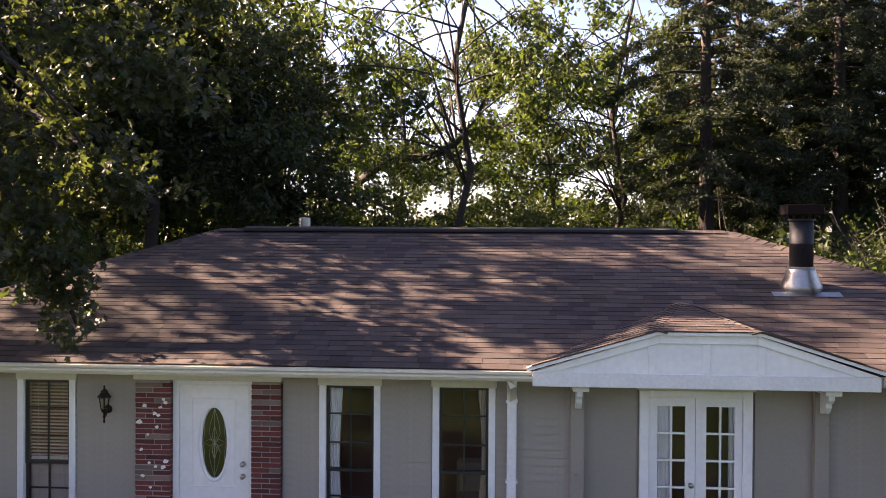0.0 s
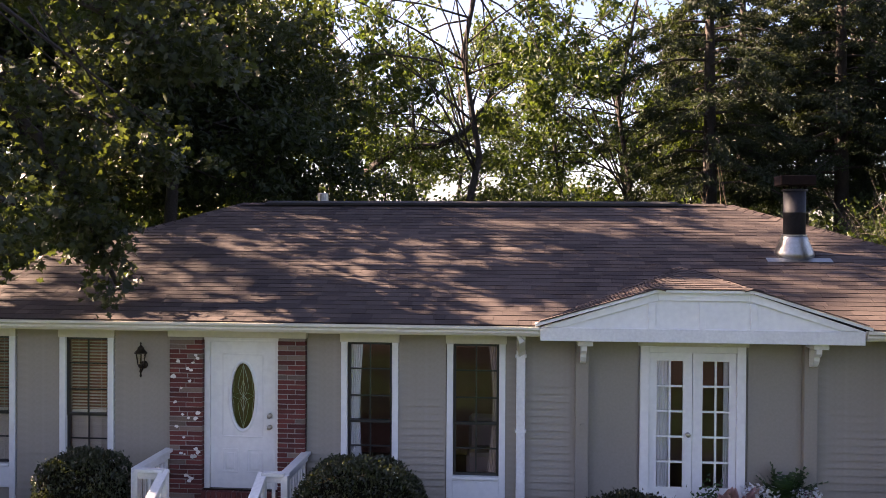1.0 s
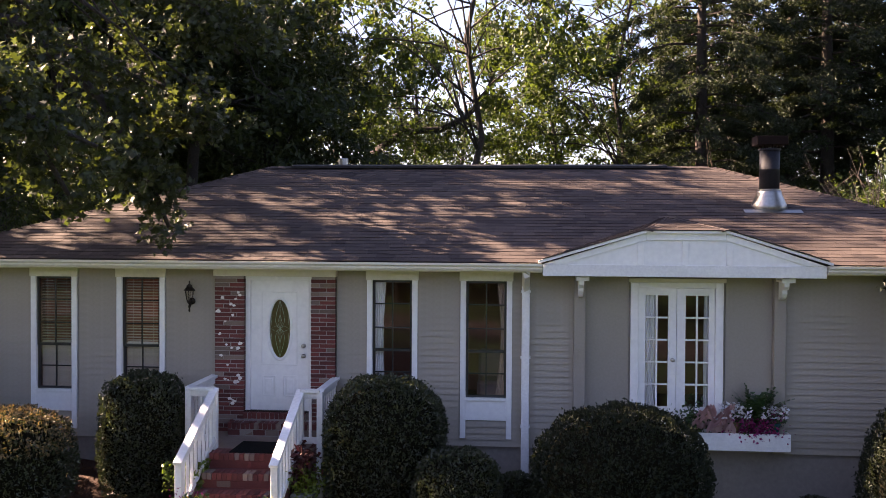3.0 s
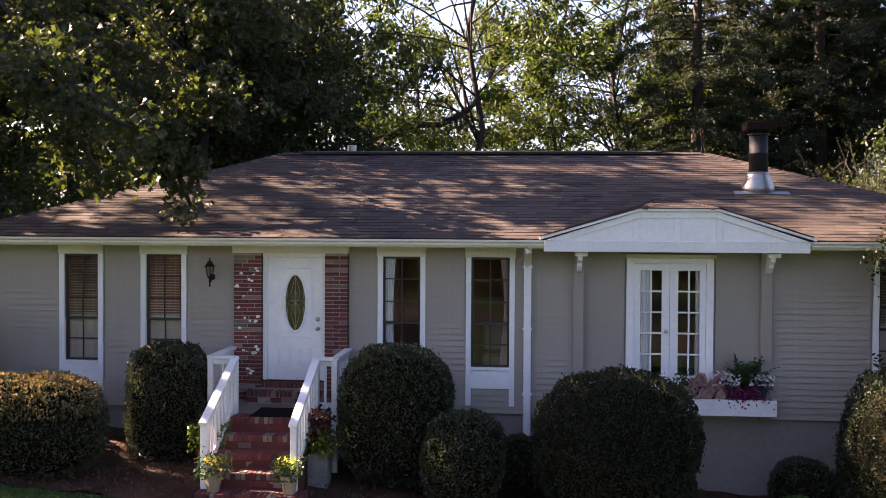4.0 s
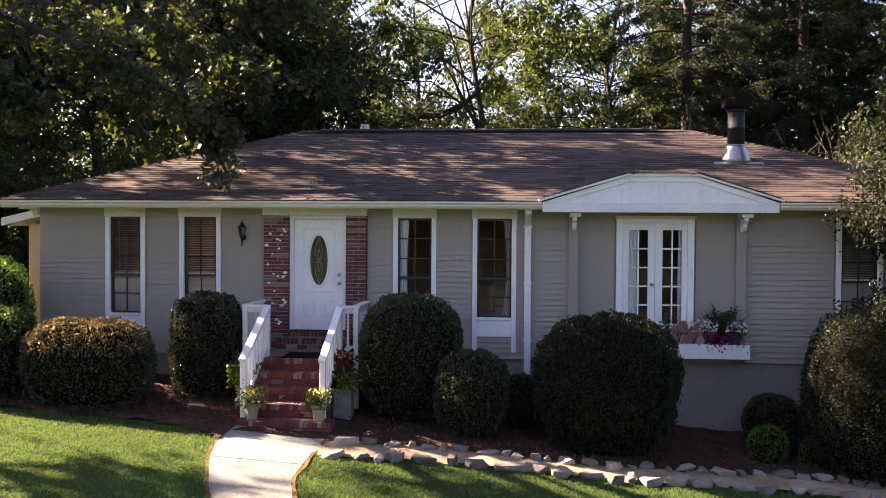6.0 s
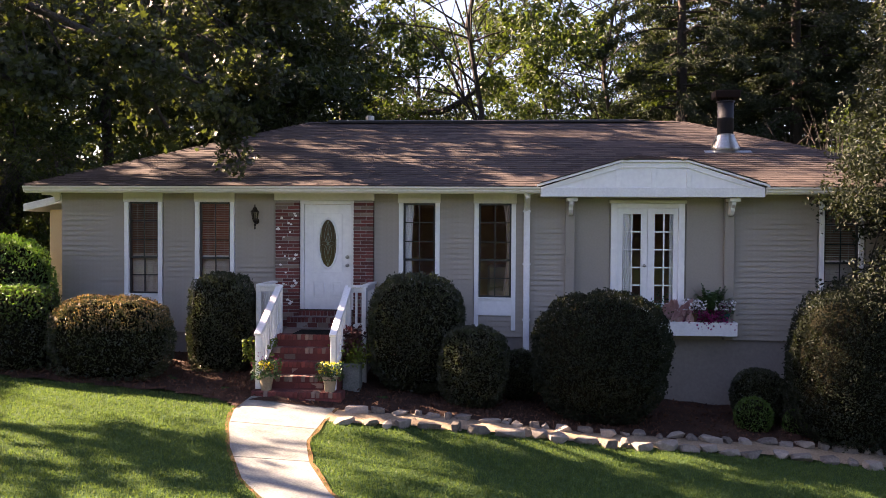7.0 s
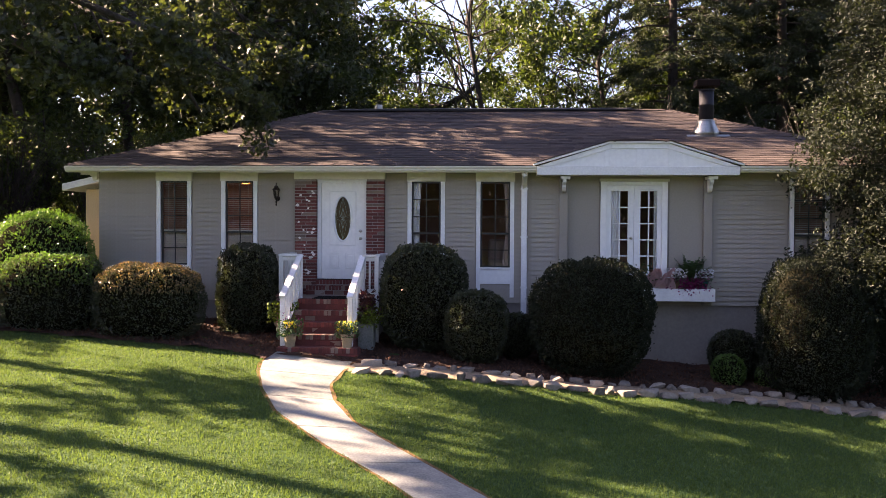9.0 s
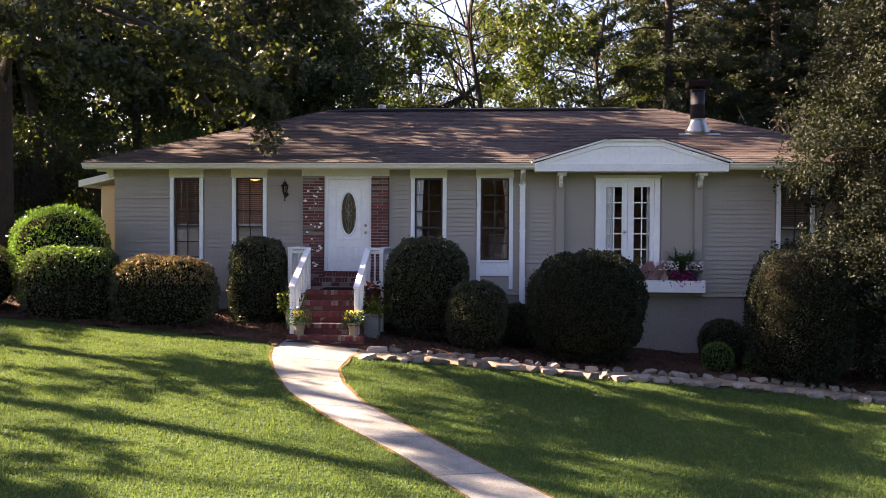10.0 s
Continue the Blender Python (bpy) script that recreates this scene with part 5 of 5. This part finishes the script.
for k in range(6):
    tube(bm, [(-1.80, -1.66, 0.62), (-1.80 + 0.12 * math.cos(k), -1.66 + 0.1 * math.sin(k), 0.98)], [0.007, 0.004], 5)
part("stems", bm, COLEUS_LEAF, ped)
pot("flower_pot", "clay pot of lime-green leaves behind the railing", -3.42, -1.75, ground_z(-3.42, -1.75) + 0.03, 0.16, 0.34, CLAY, [(LIME_LEAF, 0.075, 520, 0.42, 0.30, 0.20), (COLEUS_LEAF, 0.08, 120, 0.2, 0.2, 0.42)], 34)

tray = thing("window_box", "long white wooden window box under the french doors", "window box")
for a in ((2.70, 5.08, -0.325, -0.300, 1.03, 1.285), (2.70, 5.08, -0.02, 0.002, 1.03, 1.285), (2.70, 2.725, -0.30, -0.02, 1.03, 1.285), (5.055, 5.08, -0.30, -0.02, 1.03, 1.285), (2.725, 5.055, -0.30, -0.02, 1.03, 1.05)):
    bm = bmesh.new()
    box(bm, *a)
    part("board", bm, WHITE_WORN, tray, bevel=0.003)
bm = bmesh.new()
box(bm, 2.725, 5.055, -0.30, -0.02, 1.05, 1.235)
part("potting_soil", bm, MULCH, tray, "dark potting soil")
g8 = np.random.default_rng(44)


def plant(name, label, category, clouds, stem_at):
    p = thing(name, label, category)
    for nm, mat, centre, spread, count, leaf, aspect in clouds:
        child(nm, leaf_mesh(nm, g8.normal(size=(count, 3)) * spread + centre, leaf, mat, g8, aspect, 0.6), p, kind="stuff")
    bm = bmesh.new()
    for k in range(6):
        a = k * 1.05
        tube(bm, [(*stem_at, 1.23), (stem_at[0] + 0.1 * math.cos(a), stem_at[1] + 0.06 * math.sin(a), 1.42)], [0.008, 0.004], 5)
    part("stems", bm, FERN_LEAF, p)


# broad heart-shaped leaves
cal = thing("caladium", "pink caladium with broad heart-shaped leaves in the window box", "plant")
for k in range(38):
    bm = bmesh.new()
    heart = [(0, -0.02), (0.045, -0.055), (0.08, -0.02), (0.075, 0.05), (0.035, 0.12), (0, 0.17), (-0.035, 0.12), (-0.075, 0.05), (-0.08, -0.02), (-0.045, -0.055)]
    mid = bm.verts.new((0, 0.04, 0.015))
    ring = [bm.verts.new((x * 0.95, y * 0.95, -0.02 * abs(x) / 0.08)) for x, y in heart]
    for i in range(len(ring)):
        bm.faces.new((mid, ring[i], ring[(i + 1) % len(ring)]))
    leaf = part("caladium_leaf", bm, PINK_LEAF, cal)
    leaf.matrix_basis = pose(3.98 + g8.uniform(-0.24, 0.26), -0.24 + g8.uniform(-0.12, 0.06), 1.44 + g8.uniform(-0.14, 0.17), g8.uniform(35, 75), g8.uniform(-25, 25), g8.uniform(130, 230))
bm = bmesh.new()
for k in range(8):
    tube(bm, [(4.02, -0.2, 1.23), (4.02 + 0.16 * math.cos(k), -0.22 + 0.06 * math.sin(k), 1.40)], [0.006, 0.004], 5)
part("stems", bm, PINK_LEAF, cal)
fern = thing("fern", "dark green sword fern rising from the window box", "fern")
for k in range(46):
    a, tilt = k * 2.399, g8.uniform(0.3, 1.0)
    ln = g8.uniform(0.46, 0.70)
    pts = []
    for i in range(9):
        s = i / 8
        pts.append(np.array((4.62 + ln * tilt * s * math.cos(a) * 0.9, -0.17 + ln * tilt * s * math.sin(a) * 0.55, 1.36 + ln * (1.15 * s - tilt * 0.55 * s * s))))
    verts, faces = [], []
    for i in range(8):
        p, q = pts[i], pts[i + 1]
        across = np.cross(q - p, (0, 0, 1.0)) + 1e-6
        across /= np.linalg.norm(across)
        w = 0.115 * math.sin(math.pi * (i + 0.8) / 9)
        for sgn in (-1, 1):
            n = len(verts)
            tip = (p + q) / 2 + across * sgn * w + (q - p) * 0.4
            verts += [p, p * 0.1 + q * 0.9, tip]
            faces.append((n, n + 1, n + 2))
    child("frond", raw_mesh("frond", verts, faces, FERN_LEAF), fern)
pot("ochre_pot", "ochre glazed pot with white flowers in the window box", 4.30, -0.17, 1.237, 0.10, 0.20, GOLDPOT, [(FERN_LEAF, 0.05, 160, 0.22, 0.14, 0.04), (WHITE_PETAL, 0.065, 190, 0.34, 0.14, 0.16)], 45)
pot("teal_pot", "dark teal glazed pot with white flowers in the window box", 4.86, -0.17, 1.237, 0.11, 0.20, TEAL, [(FERN_LEAF, 0.05, 180, 0.26, 0.16, 0.05), (WHITE_PETAL, 0.065, 170, 0.30, 0.13, 0.16), (PURPLE_PETAL, 0.05, 70, 0.22, 0.16, 0.10)], 46)
plant("petunias", "magenta trailing flowers spilling from the window box", "flowers", [("leaves", FERN_LEAF, (4.58, -0.25, 1.34), (0.13, 0.05, 0.06), 160, 0.045, 0.6), ("blossom", PURPLE_PETAL, (4.58, -0.28, 1.34), (0.17, 0.05, 0.08), 420, 0.045, 0.9)], (4.58, -0.2))
plant("trailing_plant", "dark trailing foliage at the end of the window box", "plant", [("leaves", FERN_LEAF, (3.70, -0.24, 1.40), (0.12, 0.06, 0.13), 520, 0.06, 0.6)], (3.78, -0.2))


# ---- trees ----
def clump_points(g, balls, per, spread, flat=0.62, twigs=7, twig=0.13):
    """Leaf places in clumps inside ellipsoids (x, y, z, rx, ry, rz, clumps). Returns leaf places and clump centres."""
    heads = []
    for x, y, z, rx, ry, rz, k in balls:
        v = g.normal(size=(k, 3))
        v /= np.linalg.norm(v, axis=1)[:, None]
        heads.append(v * (g.random(k) ** 0.45)[:, None] * (rx, ry, rz) + (x, y, z))
    heads = np.concatenate(heads)
    n = g.integers(per // 2 // twigs, per * 3 // 2 // twigs, len(heads))
    at = np.repeat(heads, n, axis=0)
    at = np.repeat(at + g.normal(size=at.shape) * np.array((spread, spread, spread * flat)), twigs, axis=0)
    return at + g.normal(size=at.shape) * twig, heads


def tree(name, label, at, trunk, radius, balls, per, spread, leaf, material, seed, limbs=16, aspect=0.55, category="tree", extra=(), flat=0.62, twigs=7, twig=0.13, lobed=False):
    """A tapered trunk along points, limbs out to leaf clumps, and a crown with gaps."""
    g = np.random.default_rng(seed)
    t = thing(name, label, category, at=at)
    bm = bmesh.new()
    tube(bm, trunk, [radius * (1.25 if i == 0 else 1 - 0.72 * i / (len(trunk) - 1)) for i in range(len(trunk))], 12)
    for v in bm.verts:
        v.co += 0.10 * radius * noise.noise_vector(v.co * 3.0 + Vector((seed, 0, 0)))
    part("trunk", bm, BARK, t, smooth=True)
    pts, heads = clump_points(g, balls, per, spread, flat, twigs, twig)
    bm = bmesh.new()
    for h in heads[g.permutation(len(heads))[:limbs]]:
        f = g.uniform(0.45, 1.0)
        if flat < 0.3:
            f = float(min(max((h[2] - 0.5) / trunk[-1][2], 0.1), 0.97))
        i = min(int(f * (len(trunk) - 1)), len(trunk) - 2)
        s = Vector(trunk[i]).lerp(Vector(trunk[i + 1]), f * (len(trunk) - 1) - i)
        e_ = Vector(h)
        mid = s.lerp(e_, 0.5) + Vector((g.normal() * 0.3, g.normal() * 0.3, 0.08 * (e_ - s).length))
        q1, q3 = s.lerp(mid, 0.5) + Vector((0, 0, 0.1)), mid.lerp(e_, 0.5) + Vector(g.normal(size=3) * 0.15)
        r0 = radius * 0.34 * (1 - 0.5 * f)
        tube(bm, [s, q1, mid, q3, e_], [r0, r0 * 0.8, r0 * 0.6, r0 * 0.35, 0.012], 6)
    for line, r0 in extra:
        tube(bm, line, [r0 * (1 - 0.8 * i / (len(line) - 1)) for i in range(len(line))], 7)
    part("limbwork", bm, BARK, t, smooth=True)
    child("crown", leaf_mesh("crown", pts, leaf, material, g, aspect, 0.5, lobed=lobed), t, kind="stuff")
    return t


# the oak beside the house, its limbs hanging over the roof
OAK = (-11.25, 1.1, ground_z(-11.25, 1.1) - 0.1)
limb_lines = [([(-11.1, 1.0, 6.4), (-8.8, 0.0, 7.8), (-6.6, -0.5, 7.4), (-5.2, -0.6, 6.2), (-4.5, -0.6, 5.1), (-4.15, -0.55, 4.25)], 0.14),
              ([(-11.1, 1.0, 6.2), (-8.6, -1.3, 7.4), (-6.6, -2.2, 6.9), (-5.5, -2.2, 5.7), (-4.9, -1.95, 4.5)], 0.13),
              ([(-11.1, 1.0, 5.8), (-9.0, -2.0, 6.9), (-7.0, -3.6, 6.6), (-5.4, -3.9, 5.9), (-3.9, -3.4, 5.2)], 0.13),
              ([(-11.1, 1.0, 7.2), (-8.0, -0.2, 8.6), (-5.4, -0.7, 8.4), (-3.6, -0.8, 7.5), (-3.0, -0.8, 6.8)], 0.14),
              ([(-11.1, 1.0, 7.0), (-8.4, 1.6, 7.8), (-6.0, 1.6, 7.2), (-4.4, 0.6, 6.4), (-3.8, 0.2, 5.8)], 0.12),
              ([(-11.1, 1.0, 5.6), (-9.6, -2.6, 6.2), (-8.0, -4.4, 5.9), (-6.6, -4.6, 5.2), (-5.7, -4.0, 4.9)], 0.12)]
oak_balls = []
for line, r0 in limb_lines:
    for i in range(2, len(line)):
        for f in (0.2, 0.55, 0.9):
            p = Vector(line[i - 1]).lerp(Vector(line[i]), f)
            s = min(max(0.26 + 0.24 * (p.z - 4.3), 0.24), 0.72)
            oak_balls.append((p.x - OAK[0], p.y - OAK[1], p.z - OAK[2], s, s, s * 0.8, 2 if s < 0.4 else 3 if i == 2 else 4))
# first clump is out of view, added to shade the holly corner
oak_balls += [(1.15, 1.7, 11.0, 1.7, 1.7, 1.5, 9), (0, 0, 11.2, 4.6, 4.6, 2.4, 12), (-2.5, 1.0, 8.5, 2.6, 3.0, 1.6, 7), (3.0, 2.5, 9.2, 2.8, 3.0, 1.5, 13)]
tree("oak_tree", "large oak with limbs drooping over the roof", OAK, [(0, 0, -0.2), (0.05, 0, 2.2), (0.1, -0.05, 5.0), (0.15, -0.1, 7.6), (0.0, 0.1, 10.5), (0.2, 0.2, 12.8)], 0.31, oak_balls, 88, 0.19, 0.14, OAK_LEAF, 51, 30, 0.62,
     extra=[([tuple(Vector(p) - Vector(OAK)) for p in line], r0) for line, r0 in limb_lines], twigs=8, twig=0.075, lobed=True)

# the holly at the east corner
tree("holly_tree", "tall dense dark green holly tree at the house corner", (8.55, -1.3, ground_z(8.55, -1.3)), [(0, 0, -0.2), (0, 0, 2), (0.05, 0, 5), (0, 0, 8.5)], 0.16,
     [(0, 0, 2.2, 2.0, 1.6, 2.4, 280), (0, 0, 5.0, 1.95, 1.6, 2.6, 290), (0.1, 0, 7.6, 1.6, 1.5, 2.2, 170), (-1.85, 0.3, 4.05, 0.22, 0.2, 0.16, 4)], 150, 0.20, 0.085, HOLLY_LEAF, 52, 20, 0.5, twigs=9, twig=0.07)

# woodland prototypes, then copies
protos = []
for k, (h, balls, per) in enumerate(((14.0, [(0, 0, 9.5, 3.8, 3.8, 3.6, 120), (1.5, 0.6, 6.2, 2.6, 2.6, 1.6, 34), (-1.8, -0.5, 7.2, 2.4, 2.4, 1.6, 34)], 115),
                                     (15.0, [(0, 0, 11.0, 4.2, 4.2, 3.2, 100), (-2.2, 0.4, 8.0, 2.6, 2.4, 1.5, 34), (2.2, -0.6, 8.8, 2.6, 2.4, 1.5, 34), (0.4, 0, 5.8, 2.2, 2.2, 1.2, 20)], 115),
                                     (15.0, [(0, 0, 11.2, 4.6, 4.6, 3.4, 30), (-2.6, 0.4, 7.6, 2.4, 2.4, 1.6, 15), (2.6, -0.6, 8.2, 2.4, 2.4, 1.6, 15)], 150))):
    protos.append(tree("woodland_tree", "tall open-crowned broadleaf tree far behind the house" if k == 2 else "tall leafy broadleaf tree behind the house", (0, 60 + 9 * k, 0), [(0, 0, -0.3), (0.4, 0, 3), (1.1, 0.2, 6), (0.6, 0.4, 9.0), (1.5, 0, h - 1.2)] if k == 2 else [(0, 0, -0.3), (0.1, 0, 3), (0.3, 0.1, 6), (0.1, 0.2, 9.5), (0.2, 0, h - 1.2)], 0.16 if k == 2 else 0.22, balls, per * 3 // 4, 0.30, 0.22, SUNNY_LEAF if k == 2 else WOOD_LEAF, 60 + k, 34))
# added tree that stays out of view; its gaps shape the sun patches
shade = tree("shade_tree", "tall tree with a gappy crown, added out of view to throw dapples", (0, 100, 0), [(0, 0, -0.3), (0.1, 0, 3), (0.3, 0.1, 6), (0.1, 0.2, 9.5), (0.2, 0, 12)], 0.22,
             [(0, 0, 8.5, 5.0, 5.0, 4.4, 10)], 230, 0.42, 0.27, OAK_LEAF, 69, 18)
under = tree("understory_tree", "low leafy understory tree in the woods", (0, 80, 0), [(0, 0, -0.3), (0.1, 0, 1.5), (0.2, 0.1, 3.2), (0.1, 0, 5.2)], 0.07,
             [(0, 0, 3.6, 2.6, 2.4, 2.4, 80), (0.8, 0, 1.7, 2.2, 1.8, 1.3, 30)], 105, 0.26, 0.15, SUNNY_LEAF, 66, 22)


def conifer(label, at, tall, low, reach, boughs, seed):
    """A straight dark trunk and drooping boughs hung with needle sprays."""
    g = np.random.default_rng(seed)
    t = thing("conifer", label, "tree", at=at)
    bm = bmesh.new()
    tube(bm, [(0, 0, -0.3), (0.06, 0, tall * 0.3), (-0.04, 0.05, tall * 0.6), (0, 0, tall)], [0.32, 0.26, 0.18, 0.02], 12)
    part("trunk", bm, BARK, t, smooth=True)
    sprays, along = [], []
    for k in range(boughs):
        f = (k + g.random()) / boughs
        z = low + (tall - low - 0.4) * f
        a = k * 2.399 + g.normal() * 0.3
        ln = reach * (1 - 0.78 * f) * g.uniform(0.55, 1.15)
        out = np.array((math.cos(a), math.sin(a), 0.0))
        line = [np.array((0, 0, z)) + out * ln * u + np.array((0, 0, ln * (0.22 * u - 0.50 * u * u))) + g.normal(size=3) * 0.07 * u for u in (0, 0.3, 0.6, 0.85, 1.0)]
        bm = bmesh.new()
        tube(bm, [Vector(p) for p in line], [0.055, 0.042, 0.03, 0.018, 0.006], 5)
        part("bough", bm, BARK, t, smooth=True)
        for i in range(int(4 + ln * 4.8)):
            u = g.uniform(0.25, 1.0)
            j = min(int(u * 4), 3)
            base = line[j] + (line[j + 1] - line[j]) * (u * 4 - j)
            sideways = np.array((-out[1], out[0], 0)) * g.normal() * 0.32 * ln * (1.15 - u) + out * g.normal() * 0.1
            m = 34
            w = g.random(m)[:, None]
            sprays.append(base + w * (sideways + np.array((0, 0, -0.22))) + g.normal(size=(m, 3)) * np.array((0.12, 0.12, 0.07)))
            along.append(np.repeat((sideways * 0.6 + out * 0.4 + np.array((0, 0, -0.35)))[None], m, axis=0))
    child("needles", leaf_mesh("needles", np.concatenate(sprays), 0.21, PINE_LEAF, g, 0.30, 0.5, np.concatenate(along)), t, kind="stuff")
    return t


pine = conifer("tall dark conifer with drooping boughs behind the house", (0, 90, 0), 19.0, 6.6, 4.6, 74, 67)
place = random.Random(70)


def wood(proto, spots, z=0.3):
    for k, (x, y, s) in enumerate(spots):
        m = pose(x, y, z - 0.1, 0, 0, place.uniform(0, 360)) @ Matrix.Scale(s, 4)
        if k == 0:
            proto.matrix_basis = m
        else:
            proto_scale = proto.scale[0]
            copy_thing(proto, m @ Matrix.Scale(1 / proto_scale, 4))


wood(protos[0], [(-9.6, 14.5, 1.2), (-15.2, 9.0, 1.1), (-7.8, 18.5, 0.95), (-9.5, 22.0, 1.1), (10.5, 33.0, 1.1), (17.5, 17.5, 1.0), (-20.5, 12.0, 1.2), (-12.0, 11.5, 1.1)])
wood(protos[1], [(-12.0, 17.0, 1), (-16.5, 14.0, 1.15), (-12.5, 27.0, 1.2), (17.5, 34.0, 1.2), (-20.0, 20.0, 1.2), (-15.0, 22.0, 1.1)])
# last two are added in the west to dapple the roof
wood(protos[2], [(-8.5, 34.0, 1.3), (-5.2, 37.0, 1.15), (-1.4, 43.0, 1.2), (2.4, 40.0, 1.3), (6.5, 46.0, 1.3), (10.5, 42.0, 1.2), (4.4, 26.0, 1.15), (-1.8, 22.0, 1.3), (-12.8, 6.9, 1.4), (-17.5, 9.0, 1.3)])
# all unseen: first five dapple the lawn, the rest darken the window reflections
wood(shade, [(-17.2, -2.6, 1.05), (-18.5, -9.0, 1.1), (-23.5, -3.4, 1.4), (-21.0, -6.5, 1.28), (-21.5, 7.0, 1.1), (-15.0, -27.0, 1.0), (-24.0, -24.0, 1.2), (12.0, -38.0, 1.1), (-34.0, -34.0, 1.3), (-6.0, -40.0, 1.2)])
wood(under, [(-15.5, 12.0, 1.0), (-18.0, 9.0, 1.1), (-11.0, 11.0, 1.0), (-9.5, 8.6, 0.9), (-13.9, 2.9, 1.0), (-2.4, 19.5, 1), (2.0, 23.0, 1.1), (6.2, 18.0, 1), (-7.0, 15.0, 1), (-13.0, 7.0, 1.1), (13.6, 16.5, 1.15), (11.9, 12.4, 1.1), (-0.5, 30.0, 1.4), (4.5, 29.0, 1.3), (-5.0, 28.0, 1.5), (8.5, 31.0, 1.4), (-16.5, 5.0, 1.2), (13.0, 19.0, 1.0)])
wood(pine, [(7.9, 21.3, 1.0), (12.9, 22.4, 1.05), (12.1, 24.5, 0.95), (10.4, 27.0, 1.0), (16.6, 20.0, 1.05), (15.2, 26.0, 1.1)])

# a long bare limb that crosses the gap of sky
limb = thing("leaning_tree", "dark leaning tree with one long bare limb", "tree", at=(-7.2, 33.0, 0.2))
bm = bmesh.new()
tube(bm, [(0, 0, -0.2), (-0.2, 0, 3.0), (0.0, 0, 6.0), (0.6, 0, 8.0), (2.2, 0, 9.2), (4.2, 0, 9.3), (5.4, 0, 9.9), (6.4, 0, 10.8), (6.9, 0, 12.2), (7.8, 0, 13.6)], [0.34, 0.3, 0.27, 0.24, 0.2, 0.17, 0.15, 0.12, 0.08, 0.03], 9)
part("trunk", bm, BARK, limb, smooth=True)
gl = np.random.default_rng(77)
for p, q in (((4.2, 0, 9.3), (5.8, -0.5, 8.6)), ((5.4, 0, 9.9), (4.6, 0.3, 12.6)), ((6.4, 0, 10.8), (9.0, 0.2, 11.2)), ((2.2, 0, 9.2), (1.8, 0.3, 13.0)), ((6.9, 0, 12.2), (5.6, 0, 14.8)), ((7.8, 0, 13.6), (9.4, 0, 15.6))):
    bm = bmesh.new()
    p, q = Vector(p), Vector(q)
    tube(bm, [p, p.lerp(q, 0.4) + Vector(gl.normal(size=3) * 0.2), p.lerp(q, 0.75) + Vector(gl.normal(size=3) * 0.2), q], [0.09, 0.06, 0.04, 0.012], 6)
    part("branch", bm, BARK, limb, smooth=True)
pts, heads = clump_points(gl, [(5.0, 0, 9.0, 3.0, 1.5, 1.2, 16), (7.5, 0, 14, 2.6, 1.5, 2.2, 22), (1.0, 0, 12.0, 2.0, 1.5, 2.0, 18)], 80, 0.34)
child("crown", leaf_mesh("crown", pts, 0.19, WOOD_LEAF, gl, 0.55, 0.5), limb, kind="stuff")

# dry stalks and a bare shrub behind the ridge
dry = random.Random(91)
vine = thing("dry_vine", "dead tan vine stalks standing behind the roof", "dead vine", at=(5.3, 9.2, 0.3))
for k in range(9):
    bm = bmesh.new()
    x, top = dry.uniform(-0.7, 0.9), dry.uniform(5.2, 6.6)
    line = [(x, 0, 0), (x + dry.uniform(-0.1, 0.1), 0, 2.5), (x + dry.uniform(-0.25, 0.25), 0.1, 4.6), (x + dry.uniform(-0.5, 0.5), 0, top)]
    tube(bm, line, [0.022, 0.022, 0.015, 0.005], 5)
    part("stalk", bm, TWIG, vine)
bare = thing("bare_shrub", "grey leafless twiggy shrub behind the house", "shrub", at=(9.9, 8.5, 0.2))
bm = bmesh.new()
for k in range(90):
    a, tilt = dry.uniform(0, 6.28), dry.uniform(0.1, 0.75)
    ln = dry.uniform(3.5, 6.2)
    p = [Vector((math.cos(a) * tilt * ln * s * s * 0.55, math.sin(a) * tilt * ln * s * s * 0.55, ln * s)) + Vector([dry.uniform(-0.12, 0.12) for _ in range(3)]) * s for s in (0, 0.3, 0.6, 0.8, 1.0)]
    tube(bm, p, [0.028, 0.022, 0.016, 0.010, 0.004], 4)
    for i in range(3):
        q = p[2].lerp(p[4], dry.random())
        tube(bm, [q, q + Vector([dry.uniform(-0.6, 0.6) for _ in range(3)])], [0.008, 0.003], 3)
part("twigwork", bm, BARK, bare)
for x, y, size in ((-12.6, 4.6, 0.8), (-10.9, 6.4, 0.75), (-14.6, 5.4, 0.85)):
    copy_thing(bare, pose(x, y, 0.6, 0, 0, 40 * x) @ Matrix.Scale(size, 4))

# far woods that close the distance, behind the house and across the road
for k, (nm, y0, y1, top, count) in enumerate((("far_woods", 46, 60, 10.0, 30000), ("woods_across_the_road", -64, -48, 13.0, 26000), ("woods_west", 22, 34, 12.0, 16000))):
    g = np.random.default_rng(80 + k)
    x = g.uniform(-75, 75, count) if k < 2 else g.uniform(-38, -9, count)
    y = g.uniform(y0, y1, count)
    tall = top * (0.7 + 0.35 * np.array([noise.noise(Vector((a * 0.12, b * 0.1, k))) for a, b in zip(x, y)]))
    z = tall * g.random(count) ** 0.8
    tagged(new(nm, leaf_mesh(nm, np.stack([x, y, z], 1), 0.9 if k < 2 else 0.4, WOOD_LEAF, g, 0.7, 0.5)), "distant dark green woodland", "woods", kind="stuff")
